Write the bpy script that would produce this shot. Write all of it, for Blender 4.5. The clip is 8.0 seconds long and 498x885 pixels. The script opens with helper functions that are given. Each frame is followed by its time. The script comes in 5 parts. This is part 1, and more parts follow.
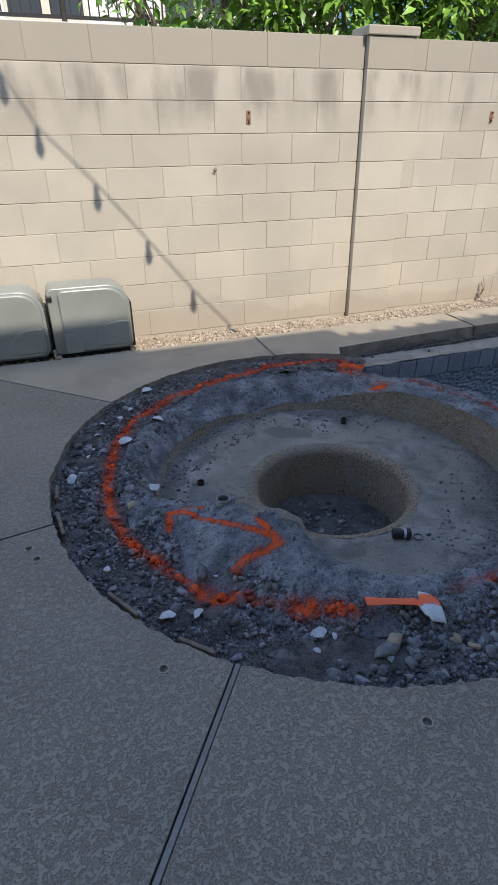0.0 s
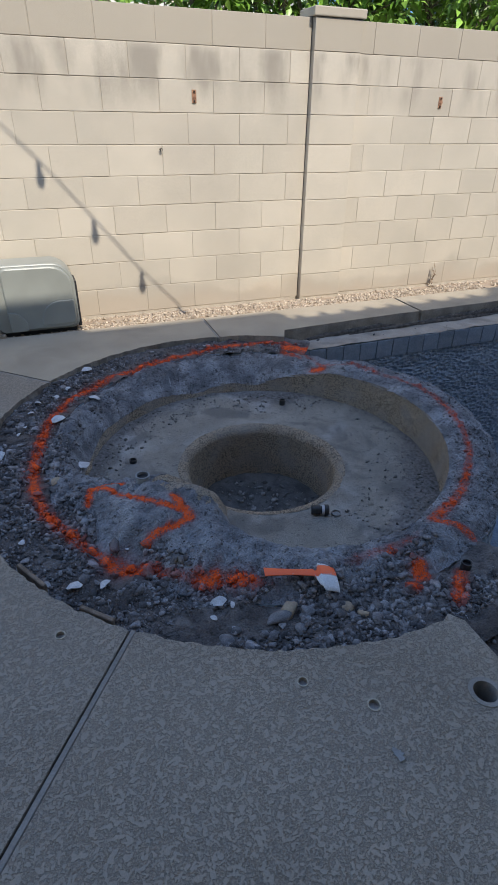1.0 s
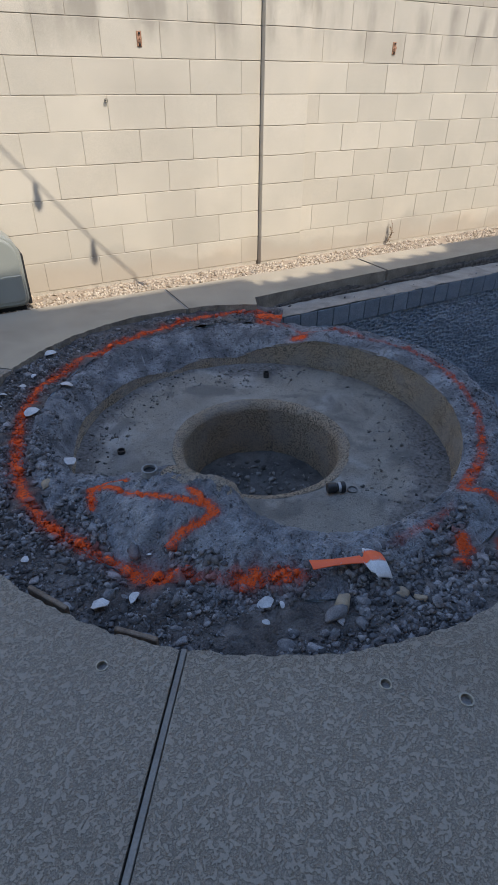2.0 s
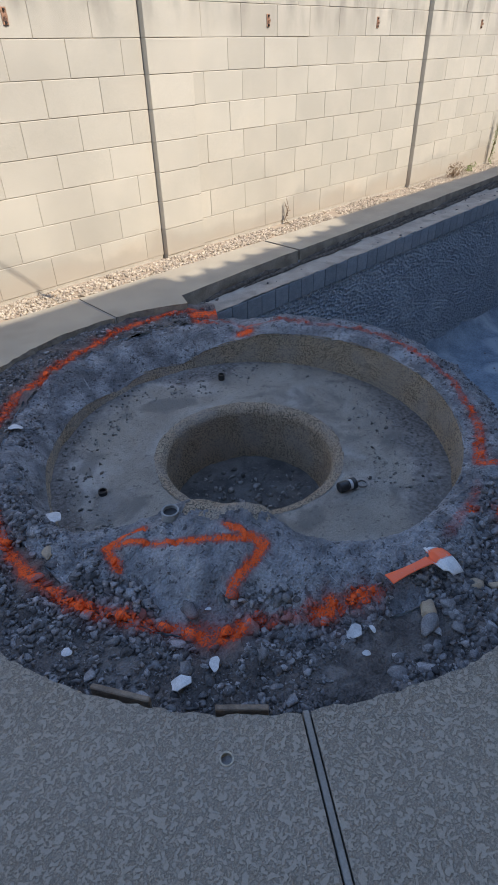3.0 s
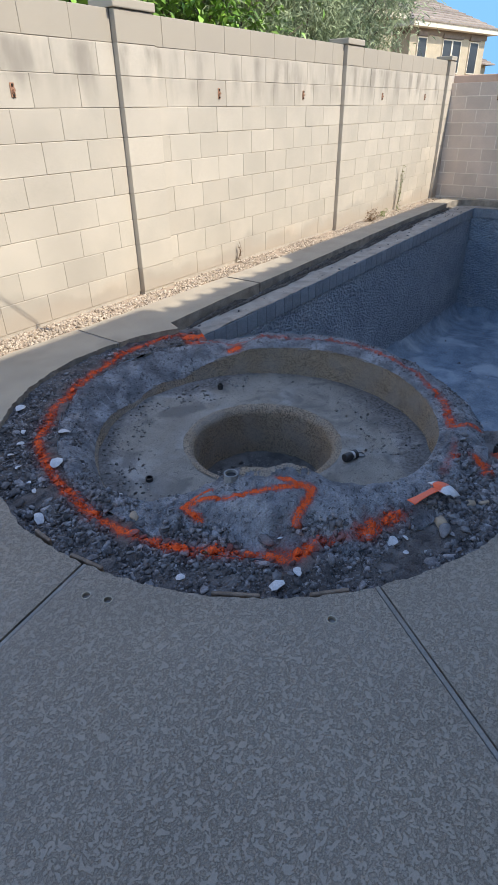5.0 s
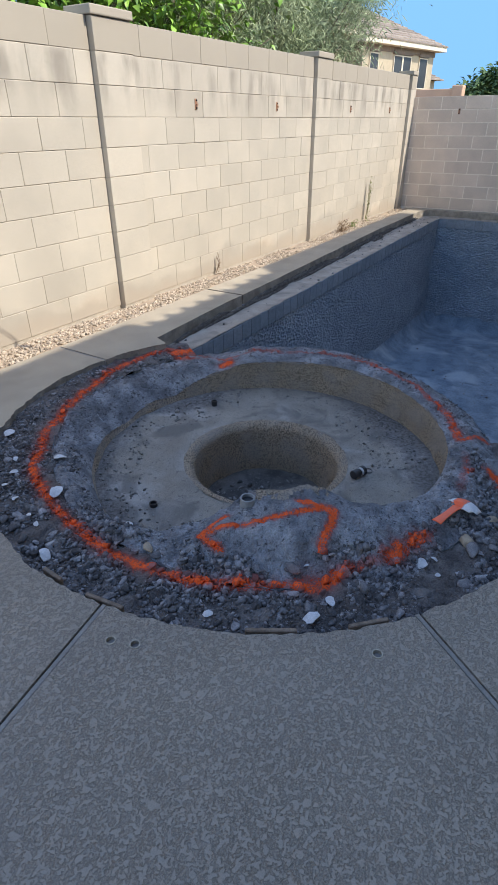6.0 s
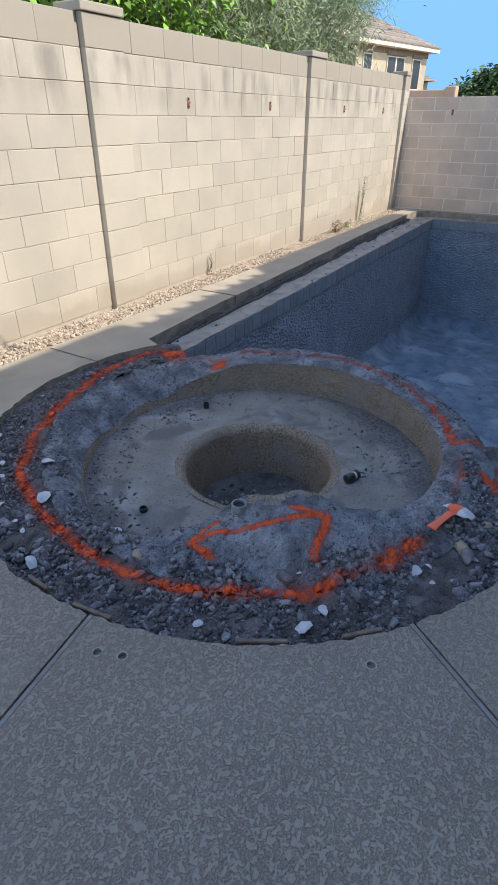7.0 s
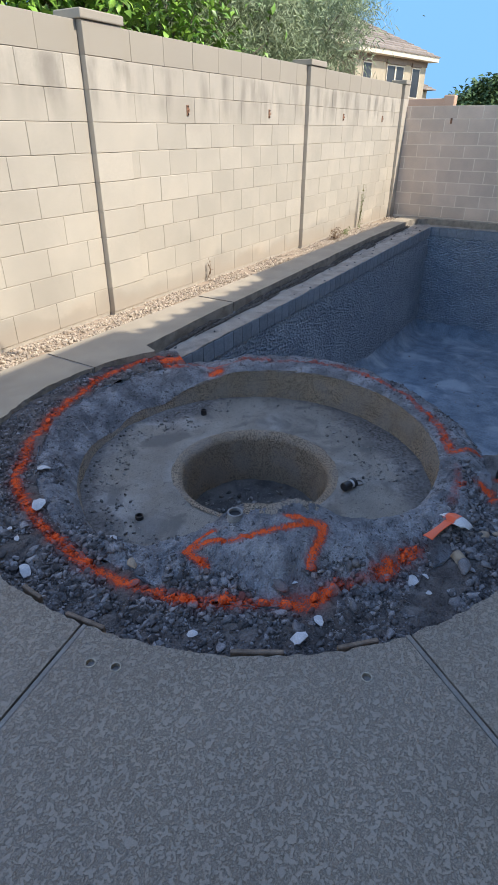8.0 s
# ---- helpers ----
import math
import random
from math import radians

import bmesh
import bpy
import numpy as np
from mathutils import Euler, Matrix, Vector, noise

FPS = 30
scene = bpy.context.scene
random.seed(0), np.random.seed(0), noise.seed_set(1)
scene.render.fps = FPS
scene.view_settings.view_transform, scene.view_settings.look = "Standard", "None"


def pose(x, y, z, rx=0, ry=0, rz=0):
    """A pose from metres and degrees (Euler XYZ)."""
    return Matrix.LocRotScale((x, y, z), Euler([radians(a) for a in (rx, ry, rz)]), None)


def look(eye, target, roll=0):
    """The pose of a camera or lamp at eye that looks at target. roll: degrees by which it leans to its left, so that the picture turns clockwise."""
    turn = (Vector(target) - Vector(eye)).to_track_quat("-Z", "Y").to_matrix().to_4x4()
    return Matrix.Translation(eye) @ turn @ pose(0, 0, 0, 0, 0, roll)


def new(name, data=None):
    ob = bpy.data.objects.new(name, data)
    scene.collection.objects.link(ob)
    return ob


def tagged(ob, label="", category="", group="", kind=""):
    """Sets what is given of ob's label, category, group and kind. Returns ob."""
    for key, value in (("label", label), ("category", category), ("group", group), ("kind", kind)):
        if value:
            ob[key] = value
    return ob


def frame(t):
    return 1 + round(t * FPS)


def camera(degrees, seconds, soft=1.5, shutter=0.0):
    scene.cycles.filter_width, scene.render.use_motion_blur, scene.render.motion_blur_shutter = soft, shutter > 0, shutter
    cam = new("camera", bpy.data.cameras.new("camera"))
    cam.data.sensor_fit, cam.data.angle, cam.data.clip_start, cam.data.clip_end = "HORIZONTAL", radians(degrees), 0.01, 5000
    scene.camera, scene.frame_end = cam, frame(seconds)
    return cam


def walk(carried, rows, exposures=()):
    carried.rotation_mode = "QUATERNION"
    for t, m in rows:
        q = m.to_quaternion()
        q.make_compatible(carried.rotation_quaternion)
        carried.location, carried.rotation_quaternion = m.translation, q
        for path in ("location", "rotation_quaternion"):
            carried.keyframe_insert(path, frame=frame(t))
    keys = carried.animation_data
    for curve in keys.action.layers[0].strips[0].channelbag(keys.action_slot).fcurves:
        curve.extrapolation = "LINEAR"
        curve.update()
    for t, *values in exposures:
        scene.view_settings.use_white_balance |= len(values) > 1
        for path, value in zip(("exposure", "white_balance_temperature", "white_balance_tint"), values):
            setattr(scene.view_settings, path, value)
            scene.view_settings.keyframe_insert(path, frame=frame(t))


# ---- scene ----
cam = camera(49.0, 8.0)
PATH = [
    (0, (0.023, 0.075, 1.415), (0.585, 1.729, 0.44), -0.7),
    (0.5, (0.048, 0.042, 1.413), (0.627, 1.679, 0.42), 0.5),
    (1, (0.26, -0.083, 1.423), (0.876, 1.52, 0.399), 0.8),
    (1.2, (0.259, -0.067, 1.424), (0.914, 1.512, 0.386), 1.3),
    (2.3, (-0.044, 0.412, 1.34), (0.847, 1.789, 0.195), -0.0),
    (2.5, (-0.072, 0.527, 1.341), (0.89, 1.845, 0.185), -0.3),
    (3, (-0.246, 0.733, 1.363), (0.884, 1.899, 0.195), -1.5),
    (3.5, (-0.542, 0.799, 1.414), (0.713, 1.859, 0.273), -2.2),
    (4, (-0.796, 0.729, 1.42), (0.504, 1.779, 0.322), -2.1),
    (4.5, (-0.952, 0.685, 1.416), (0.38, 1.732, 0.354), -1.8),
    (5, (-0.998, 0.713, 1.415), (0.376, 1.728, 0.374), -0.9),
    (5.2, (-1.005, 0.751, 1.406), (0.393, 1.743, 0.375), -0.3),
    (6.3, (-1.025, 1.007, 1.415), (0.447, 1.907, 0.402), -0.3),
    (6.5, (-1.016, 1.011, 1.415), (0.459, 1.907, 0.404), -0.1),
    (7, (-0.979, 0.982, 1.409), (0.494, 1.875, 0.393), 0.1),
    (7.5, (-0.963, 0.975, 1.408), (0.512, 1.871, 0.397), 0.4),
    (8, (-0.961, 0.98, 1.414), (0.522, 1.875, 0.415), 0.4),
]
walk(cam, [(t, look(eye, target, roll)) for t, eye, target, roll in PATH],
     [(0.0, 0.46), (1.0, 0.50), (2.5, 0.58), (3.0, 0.70), (3.5, 0.74), (4.5, 0.79), (8.0, 0.75)])

# ---- light ----
SUN = Vector((0.17, -1.0, 1.10)).normalized()
world = bpy.data.worlds.new("world")
scene.world = world
world.use_nodes = True
_sky = world.node_tree.nodes.new("ShaderNodeTexSky")
_sky.sky_type = "NISHITA"
_sky.sun_disc = False
_sky.sun_elevation = math.asin(SUN.z)
_sky.air_density, _sky.dust_density, _sky.ozone_density = 1.0, 0.4, 1.2
_sky.altitude = 300.0
_sky.sun_rotation = math.atan2(SUN.x, SUN.y)
_bg = world.node_tree.nodes["Background"]
_bg.inputs["Strength"].default_value = 0.245
world.node_tree.links.new(_sky.outputs["Color"], _bg.inputs["Color"])
sun_lamp = new("sun", bpy.data.lights.new("sun", "SUN"))
sun_lamp.data.energy = 3.40
sun_lamp.data.angle = radians(0.53)
sun_lamp.data.color = (1.0, 0.935, 0.83)
sun_lamp.matrix_world = Matrix.Translation((0, -20, 30)) @ (-SUN).to_track_quat("-Z", "Y").to_matrix().to_4x4()


# ---- materials ----
def mat(name, c1, c2, scale=8.0, rough=0.9, bump=0.3, fine=120.0, c3=None, dist=0.01, detail=8.0, vary=0.0, metal=0.0, spec=0.3, stain=0.0):
    """Two colours mixed by a broad noise, a fine grain, relief from both, and a little change from piece to piece."""
    m = bpy.data.materials.new(name)
    m.use_nodes = True
    nt = m.node_tree
    b = nt.nodes["Principled BSDF"]
    b.inputs["Roughness"].default_value = rough
    b.inputs["Metallic"].default_value = metal
    b.inputs["Specular IOR Level"].default_value = spec
    tc = nt.nodes.new("ShaderNodeNewGeometry")
    n1 = nt.nodes.new("ShaderNodeTexNoise")
    n1.inputs["Scale"].default_value = scale
    n1.inputs["Detail"].default_value = detail
    n2 = nt.nodes.new("ShaderNodeTexNoise")
    n2.inputs["Scale"].default_value = fine
    n2.inputs["Detail"].default_value = 3.0
    for n in (n1, n2):
        nt.links.new(tc.outputs["Position"], n.inputs["Vector"])
    r1 = nt.nodes.new("ShaderNodeMapRange")
    r1.inputs["From Min"].default_value, r1.inputs["From Max"].default_value = 0.36, 0.64
    nt.links.new(n1.outputs["Fac"], r1.inputs["Value"])
    mx = mixrgb(nt, r1.outputs["Result"], c1, c2)
    r2 = nt.nodes.new("ShaderNodeMapRange")
    r2.inputs["From Min"].default_value, r2.inputs["From Max"].default_value = 0.3, 0.7
    nt.links.new(n2.outputs["Fac"], r2.inputs["Value"])
    grain = nt.nodes.new("ShaderNodeMix")
    grain.data_type, grain.blend_type = "RGBA", "MULTIPLY"
    grain.inputs["Factor"].default_value = 0.55
    nt.links.new(mx, grain.inputs["A"])
    ramp = mixrgb(nt, r2.outputs["Result"], c3 or (0.72, 0.72, 0.72), (1.18, 1.18, 1.18))
    nt.links.new(ramp, grain.inputs["B"])
    col = grain.outputs["Result"]
    if vary:
        oi = nt.nodes.new("ShaderNodeObjectInfo")
        gi = nt.nodes.new("ShaderNodeMath")
        gi.operation = "ADD"
        nt.links.new(oi.outputs["Random"], gi.inputs[0])
        nt.links.new(tc.outputs["Random Per Island"], gi.inputs[1])
        fr = nt.nodes.new("ShaderNodeMath")
        fr.operation = "FRACT"
        nt.links.new(gi.outputs[0], fr.inputs[0])
        hv = nt.nodes.new("ShaderNodeHueSaturation")
        mr = nt.nodes.new("ShaderNodeMapRange")
        mr.inputs["To Min"].default_value, mr.inputs["To Max"].default_value = 1 - vary, 1 + vary
        nt.links.new(fr.outputs[0], mr.inputs["Value"])
        nt.links.new(mr.outputs["Result"], hv.inputs["Value"])
        nt.links.new(col, hv.inputs["Color"])
        col = hv.outputs["Color"]
    nt.links.new(col, b.inputs["Base Color"])
    add = nt.nodes.new("ShaderNodeMath")
    add.operation = "MULTIPLY_ADD"
    add.inputs[1].default_value = 0.45
    nt.links.new(n2.outputs["Fac"], add.inputs[0])
    nt.links.new(n1.outputs["Fac"], add.inputs[2])
    bp = nt.nodes.new("ShaderNodeBump")
    bp.inputs["Strength"].default_value = bump
    bp.inputs["Distance"].default_value = dist
    nt.links.new(add.outputs[0], bp.inputs["Height"])
    nt.links.new(bp.outputs["Normal"], b.inputs["Normal"])
    return m


def mixrgb(nt, fac, a, b):
    n = nt.nodes.new("ShaderNodeMix")
    n.data_type = "RGBA"
    for key, v in (("Factor", fac), ("A", a), ("B", b)):
        if isinstance(v, bpy.types.NodeSocket):
            nt.links.new(v, n.inputs[key])
        elif key == "Factor":
            n.inputs[key].default_value = v
        else:
            n.inputs[key].default_value = (*v[:3], 1)
    return n.outputs["Result"]


def noise_node(nt, vec, scale, detail=4.0, stretch=None, distortion=0.0):
    if stretch:
        mp = nt.nodes.new("ShaderNodeMapping")
        mp.inputs["Scale"].default_value = stretch
        nt.links.new(vec, mp.inputs["Vector"])
        vec = mp.outputs["Vector"]
    n = nt.nodes.new("ShaderNodeTexNoise")
    n.inputs["Scale"].default_value, n.inputs["Detail"].default_value, n.inputs["Distortion"].default_value = scale, detail, distortion
    nt.links.new(vec, n.inputs["Vector"])
    return n.outputs["Fac"]


def ramp_node(nt, v, a, b, lo=0.0, hi=1.0):
    n = nt.nodes.new("ShaderNodeMapRange")
    n.interpolation_type = "SMOOTHSTEP"
    for k, x in (("From Min", a), ("From Max", b), ("To Min", lo), ("To Max", hi)):
        n.inputs[k].default_value = x
    nt.links.new(v, n.inputs["Value"])
    return n.outputs["Result"]


def calc(nt, op, a, b):
    n = nt.nodes.new("ShaderNodeMath")
    n.operation = op
    for k, v in enumerate((a, b)):
        if isinstance(v, bpy.types.NodeSocket):
            nt.links.new(v, n.inputs[k])
        else:
            n.inputs[k].default_value = v
    return n.outputs[0]


def base_link(m):
    """The node tree, its shader, the socket that feeds the base colour, and the place."""
    nt = m.node_tree
    b = nt.nodes["Principled BSDF"]
    src = b.inputs["Base Color"].links[0].from_socket
    geo = [n for n in nt.nodes if n.bl_idname == "ShaderNodeNewGeometry"][0]
    return nt, b, src, geo.outputs["Position"]


def weathered(m):
    """Water runs under the top course, a tan top course, and splashed earth along the foot."""
    nt, b, src, pos = base_link(m)
    sep = nt.nodes.new("ShaderNodeSeparateXYZ")
    nt.links.new(pos, sep.inputs[0])
    z = sep.outputs["Z"]
    drip = ramp_node(nt, noise_node(nt, pos, 1.0, 5.0, (5.0, 5.0, 1.6)), 0.40, 0.68)
    fade = calc(nt, "MULTIPLY", ramp_node(nt, z, 1.36, 1.70), ramp_node(nt, z, 1.90, 1.80))
    runs = calc(nt, "MULTIPLY", calc(nt, "MULTIPLY", drip, fade), 0.62)
    c = mixrgb(nt, runs, src, (0.20, 0.175, 0.145))
    top = calc(nt, "MULTIPLY", ramp_node(nt, z, 1.850, 1.856), 0.75)
    c = mixrgb(nt, top, c, (0.37, 0.32, 0.25))
    foot = calc(nt, "ADD", z, calc(nt, "MULTIPLY", noise_node(nt, pos, 2.2, 6.0), 0.5))
    splash = calc(nt, "MULTIPLY", ramp_node(nt, foot, 0.46, 0.30), 0.55)
    c = mixrgb(nt, splash, c, (0.47, 0.36, 0.255))
    damp = calc(nt, "MULTIPLY", ramp_node(nt, calc(nt, "ADD", z, calc(nt, "MULTIPLY", noise_node(nt, pos, 1.1, 5.0), 0.8)), 0.62, 0.52), 0.45)
    c = mixrgb(nt, damp, c, (0.36, 0.325, 0.275))
    big = ramp_node(nt, noise_node(nt, pos, 0.9, 5.0), 0.50, 0.68)
    c = mixrgb(nt, calc(nt, "MULTIPLY", big, 0.30), c, (0.36, 0.315, 0.26))
    nt.links.new(c, b.inputs["Base Color"])
    return m


def sprayed(m):
    """Orange spray paint where the surface carries it: a speckled edge and a thin dull mist round the covered core."""
    nt, b, src, pos = base_link(m)
    at = nt.nodes.new("ShaderNodeAttribute")
    at.attribute_name = "paint"
    p = at.outputs["Fac"]
    n = calc(nt, "ADD", calc(nt, "MULTIPLY", noise_node(nt, pos, 38.0, 6.0), 0.45), calc(nt, "MULTIPLY", noise_node(nt, pos, 150.0, 4.0), 0.55))
    k = calc(nt, "ADD", p, calc(nt, "MULTIPLY", calc(nt, "SUBTRACT", n, 0.5), 4.2))
    mist = calc(nt, "MULTIPLY", ramp_node(nt, p, 0.02, 0.5), 0.55)
    c = mixrgb(nt, mist, src, (0.40, 0.06, 0.03))
    hot = mixrgb(nt, ramp_node(nt, p, 0.40, 0.95), (0.60, 0.07, 0.022), (0.95, 0.125, 0.022))
    c = mixrgb(nt, calc(nt, "MULTIPLY", ramp_node(nt, k, 0.50, 0.95), ramp_node(nt, p, 0.06, 0.30, 0.0, 0.94)), c, hot)
    nt.links.new(c, b.inputs["Base Color"])
    return m


def dusted(m, colour, amount=0.6, scale=3.0, lo=0.5, hi=0.68):
    nt, b, src, pos = base_link(m)
    f = calc(nt, "MULTIPLY", ramp_node(nt, noise_node(nt, pos, scale, 7.0, distortion=0.6), lo, hi), amount)
    nt.links.new(mixrgb(nt, f, src, colour), b.inputs["Base Color"])
    return m


def scratched(m):
    """Pale scrapes left by the breaker."""
    nt, b, src, pos = base_link(m)
    rot = nt.nodes.new("ShaderNodeMapping")
    rot.inputs["Rotation"].default_value = (0.0, 0.0, 0.7)
    rot.inputs["Scale"].default_value = (95.0, 7.0, 9.0)
    nt.links.new(pos, rot.inputs["Vector"])
    line = ramp_node(nt, noise_node(nt, rot.outputs["Vector"], 1.0, 3.0), 0.62, 0.70)
    where = ramp_node(nt, noise_node(nt, pos, 4.5, 3.0), 0.50, 0.62)
    nt.links.new(mixrgb(nt, calc(nt, "MULTIPLY", calc(nt, "MULTIPLY", line, where), 0.7), src, (0.50, 0.50, 0.51)), b.inputs["Base Color"])
    return m


def knockdown(m):
    """Trowelled flats of sprayed texture over a rough, darker ground."""
    nt, b, src, pos = base_link(m)
    n = calc(nt, "ADD", calc(nt, "MULTIPLY", noise_node(nt, pos, 130.0, 6.0, distortion=0.5), 0.5), calc(nt, "MULTIPLY", noise_node(nt, pos, 54.0, 7.0, distortion=0.5), 0.5))
    fine = noise_node(nt, pos, 190.0, 5.0)
    flat = ramp_node(nt, n, 0.465, 0.53)
    # Dark line round each flat: the crevices' shade put into the colour.
    rim = calc(nt, "MULTIPLY", ramp_node(nt, n, 0.43, 0.475), ramp_node(nt, n, 0.515, 0.48))
    low = mixrgb(nt, ramp_node(nt, fine, 0.38, 0.62), (0.74, 0.74, 0.74), (1.0, 1.0, 1.0))
    tone = mixrgb(nt, flat, low, (1.05, 1.05, 1.05))
    tone = mixrgb(nt, calc(nt, "MULTIPLY", rim, 0.6), tone, (0.55, 0.54, 0.53))
    mul = nt.nodes.new("ShaderNodeMix")
    mul.data_type, mul.blend_type = "RGBA", "MULTIPLY"
    mul.inputs["Factor"].default_value = 1.0
    nt.links.new(src, mul.inputs["A"])
    nt.links.new(tone, mul.inputs["B"])
    wear = ramp_node(nt, noise_node(nt, pos, 1.3, 6.0), 0.35, 0.7)
    c = mixrgb(nt, calc(nt, "MULTIPLY", wear, 0.25), mul.outputs["Result"], (0.30, 0.27, 0.24))
    nt.links.new(c, b.inputs["Base Color"])
    h = calc(nt, "ADD", flat, calc(nt, "MULTIPLY", calc(nt, "MULTIPLY", fine, 1.1), calc(nt, "SUBTRACT", 1.05, flat)))
    bp = [x for x in nt.nodes if x.bl_idname == "ShaderNodeBump"][0]
    bp.inputs["Strength"].default_value, bp.inputs["Distance"].default_value = 1.0, 0.0045
    nt.links.new(h, bp.inputs["Height"])
    return m


def pebbled(m):
    """Pebbles of mixed browns and black, packed close."""
    nt, b, src, pos = base_link(m)
    v = nt.nodes.new("ShaderNodeTexVoronoi")
    v.inputs["Scale"].default_value = 210.0
    nt.links.new(pos, v.inputs["Vector"])
    hue = nt.nodes.new("ShaderNodeSeparateColor")
    nt.links.new(v.outputs["Color"], hue.inputs[0])
    c = mixrgb(nt, ramp_node(nt, hue.outputs[0], 0.30, 0.42), (0.06, 0.054, 0.048), src)
    c = mixrgb(nt, ramp_node(nt, hue.outputs[1], 0.72, 0.85), c, (0.42, 0.36, 0.27))
    edge = ramp_node(nt, v.outputs["Distance"], 0.35, 0.75)
    c = mixrgb(nt, calc(nt, "MULTIPLY", edge, 0.6), c, (0.16, 0.135, 0.10))
    grime = ramp_node(nt, noise_node(nt, pos, 6.0, 6.0), 0.42, 0.64)
    c = mixrgb(nt, calc(nt, "MULTIPLY", grime, 0.45), c, (0.29, 0.27, 0.25))
    nt.links.new(c, b.inputs["Base Color"])
    bp = [x for x in nt.nodes if x.bl_idname == "ShaderNodeBump"][0]
    bp.inputs["Strength"].default_value, bp.inputs["Distance"].default_value = 1.0, 0.004
    nt.links.new(calc(nt, "SUBTRACT", 1.0, v.outputs["Distance"]), bp.inputs["Height"])
    return m


def soiled(m):
    """Drifts of dark dirt swept against the walls, with ragged, thinning edges."""
    nt, b, src, pos = base_link(m)
    at = nt.nodes.new("ShaderNodeAttribute")
    at.attribute_name = "soil"
    n = calc(nt, "ADD", calc(nt, "MULTIPLY", noise_node(nt, pos, 16.0, 7.0, distortion=0.5), 0.6), calc(nt, "MULTIPLY", noise_node(nt, pos, 120.0, 4.0), 0.4))
    k = calc(nt, "ADD", at.outputs["Fac"], calc(nt, "MULTIPLY", calc(nt, "SUBTRACT", n, 0.5), 2.4))
    dirt = mixrgb(nt, ramp_node(nt, noise_node(nt, pos, 60.0, 5.0), 0.35, 0.65), (0.085, 0.079, 0.078), (0.20, 0.19, 0.187))
    nt.links.new(mixrgb(nt, calc(nt, "MULTIPLY", ramp_node(nt, k, 0.25, 0.95), 0.8), src, dirt), b.inputs["Base Color"])
    return m


def chipped(m):
    """Plaster roughened by chipping: small scoops, the light on their ridges put into the colour."""
    nt, b, src, pos = base_link(m)
    v = nt.nodes.new("ShaderNodeTexVoronoi")
    v.inputs["Scale"].default_value = 24.0
    v.inputs["Randomness"].default_value = 1.0
    warp = nt.nodes.new("ShaderNodeMapping")
    warp.inputs["Scale"].default_value = (1.0, 1.0, 1.6)
    warp.inputs["Rotation"].default_value = (0.5, 0.6, 0.3)
    nt.links.new(pos, warp.inputs["Vector"])
    nt.links.new(warp.outputs["Vector"], v.inputs["Vector"])
    c = mixrgb(nt, calc(nt, "MULTIPLY", ramp_node(nt, v.outputs["Distance"], 0.2, 0.65), 0.6), src, (0.33, 0.385, 0.44))
    nt.links.new(c, b.inputs["Base Color"])
    bp = [x for x in nt.nodes if x.bl_idname == "ShaderNodeBump"][0]
    bp.inputs["Strength"].default_value, bp.inputs["Distance"].default_value = 1.0, 0.03
    nt.links.new(calc(nt, "ADD", v.outputs["Distance"], calc(nt, "MULTIPLY", noise_node(nt, pos, 40.0, 5.0), 0.6)), bp.inputs["Height"])
    return m


BLOCK = weathered(mat("block_sandstone_grey", (0.56, 0.495, 0.40), (0.51, 0.455, 0.37), 3.0, 0.95, 0.5, 260.0, vary=0.07, dist=0.004))
FARBLOCK = mat("block_tan", (0.74, 0.60, 0.475), (0.64, 0.52, 0.415), 3.0, 0.95, 0.5, 260.0, vary=0.08, dist=0.004)
MORTAR = mat("mortar", (0.50, 0.44, 0.36), (0.43, 0.375, 0.305), 20.0, 0.95, 0.5)
FARMORTAR = mat("mortar_pale", (0.90, 0.78, 0.64), (0.82, 0.71, 0.58), 20.0, 0.95, 0.5)
SEAL = mat("joint_sealant", (0.37, 0.31, 0.245), (0.27, 0.225, 0.175), 9.0, 0.8, 0.3)
DECK = knockdown(mat("knockdown_concrete", (0.335, 0.29, 0.236), (0.288, 0.25, 0.205), 2.0, 0.68, 0.5, 300.0, spec=0.5))
# Smoother tan finish, lightened in place of sun and light bounced off the wall.
LITDECK = dusted(mat("smooth_tan_concrete_lit", (0.42, 0.36, 0.275), (0.36, 0.308, 0.236), 3.0, 0.8, 0.5, 220.0, dist=0.004), (0.27, 0.232, 0.18), 0.5, 2.2, 0.5, 0.7)
PALEEDGE = mat("broken_tan_concrete", (0.36, 0.318, 0.262), (0.24, 0.21, 0.175), 10.0, 0.95, 1.0, 120.0, dist=0.02)
EDGE = mat("broken_concrete", (0.31, 0.275, 0.235), (0.17, 0.15, 0.13), 14.0, 0.95, 1.0, 120.0, dist=0.02)
GUNITE = sprayed(scratched(dusted(dusted(dusted(mat("rough_gunite", (0.385, 0.392, 0.415), (0.20, 0.204, 0.22), 8.0, 0.95, 1.0, 130.0, c3=(0.35, 0.35, 0.35), dist=0.035), (0.065, 0.064, 0.068), 0.8, 46.0, 0.57, 0.66), (0.46, 0.475, 0.51), 0.42, 3.2, 0.54, 0.72), (0.10, 0.099, 0.106), 0.45, 13.0, 0.52, 0.66)))
DIRT = sprayed(dusted(dusted(mat("rubble_dirt", (0.205, 0.187, 0.182), (0.105, 0.096, 0.094), 11.0, 0.98, 1.0, 150.0, c3=(0.35, 0.35, 0.35), dist=0.03), (0.055, 0.05, 0.048), 0.7, 48.0, 0.55, 0.66), (0.26, 0.243, 0.235), 0.6, 5.0))
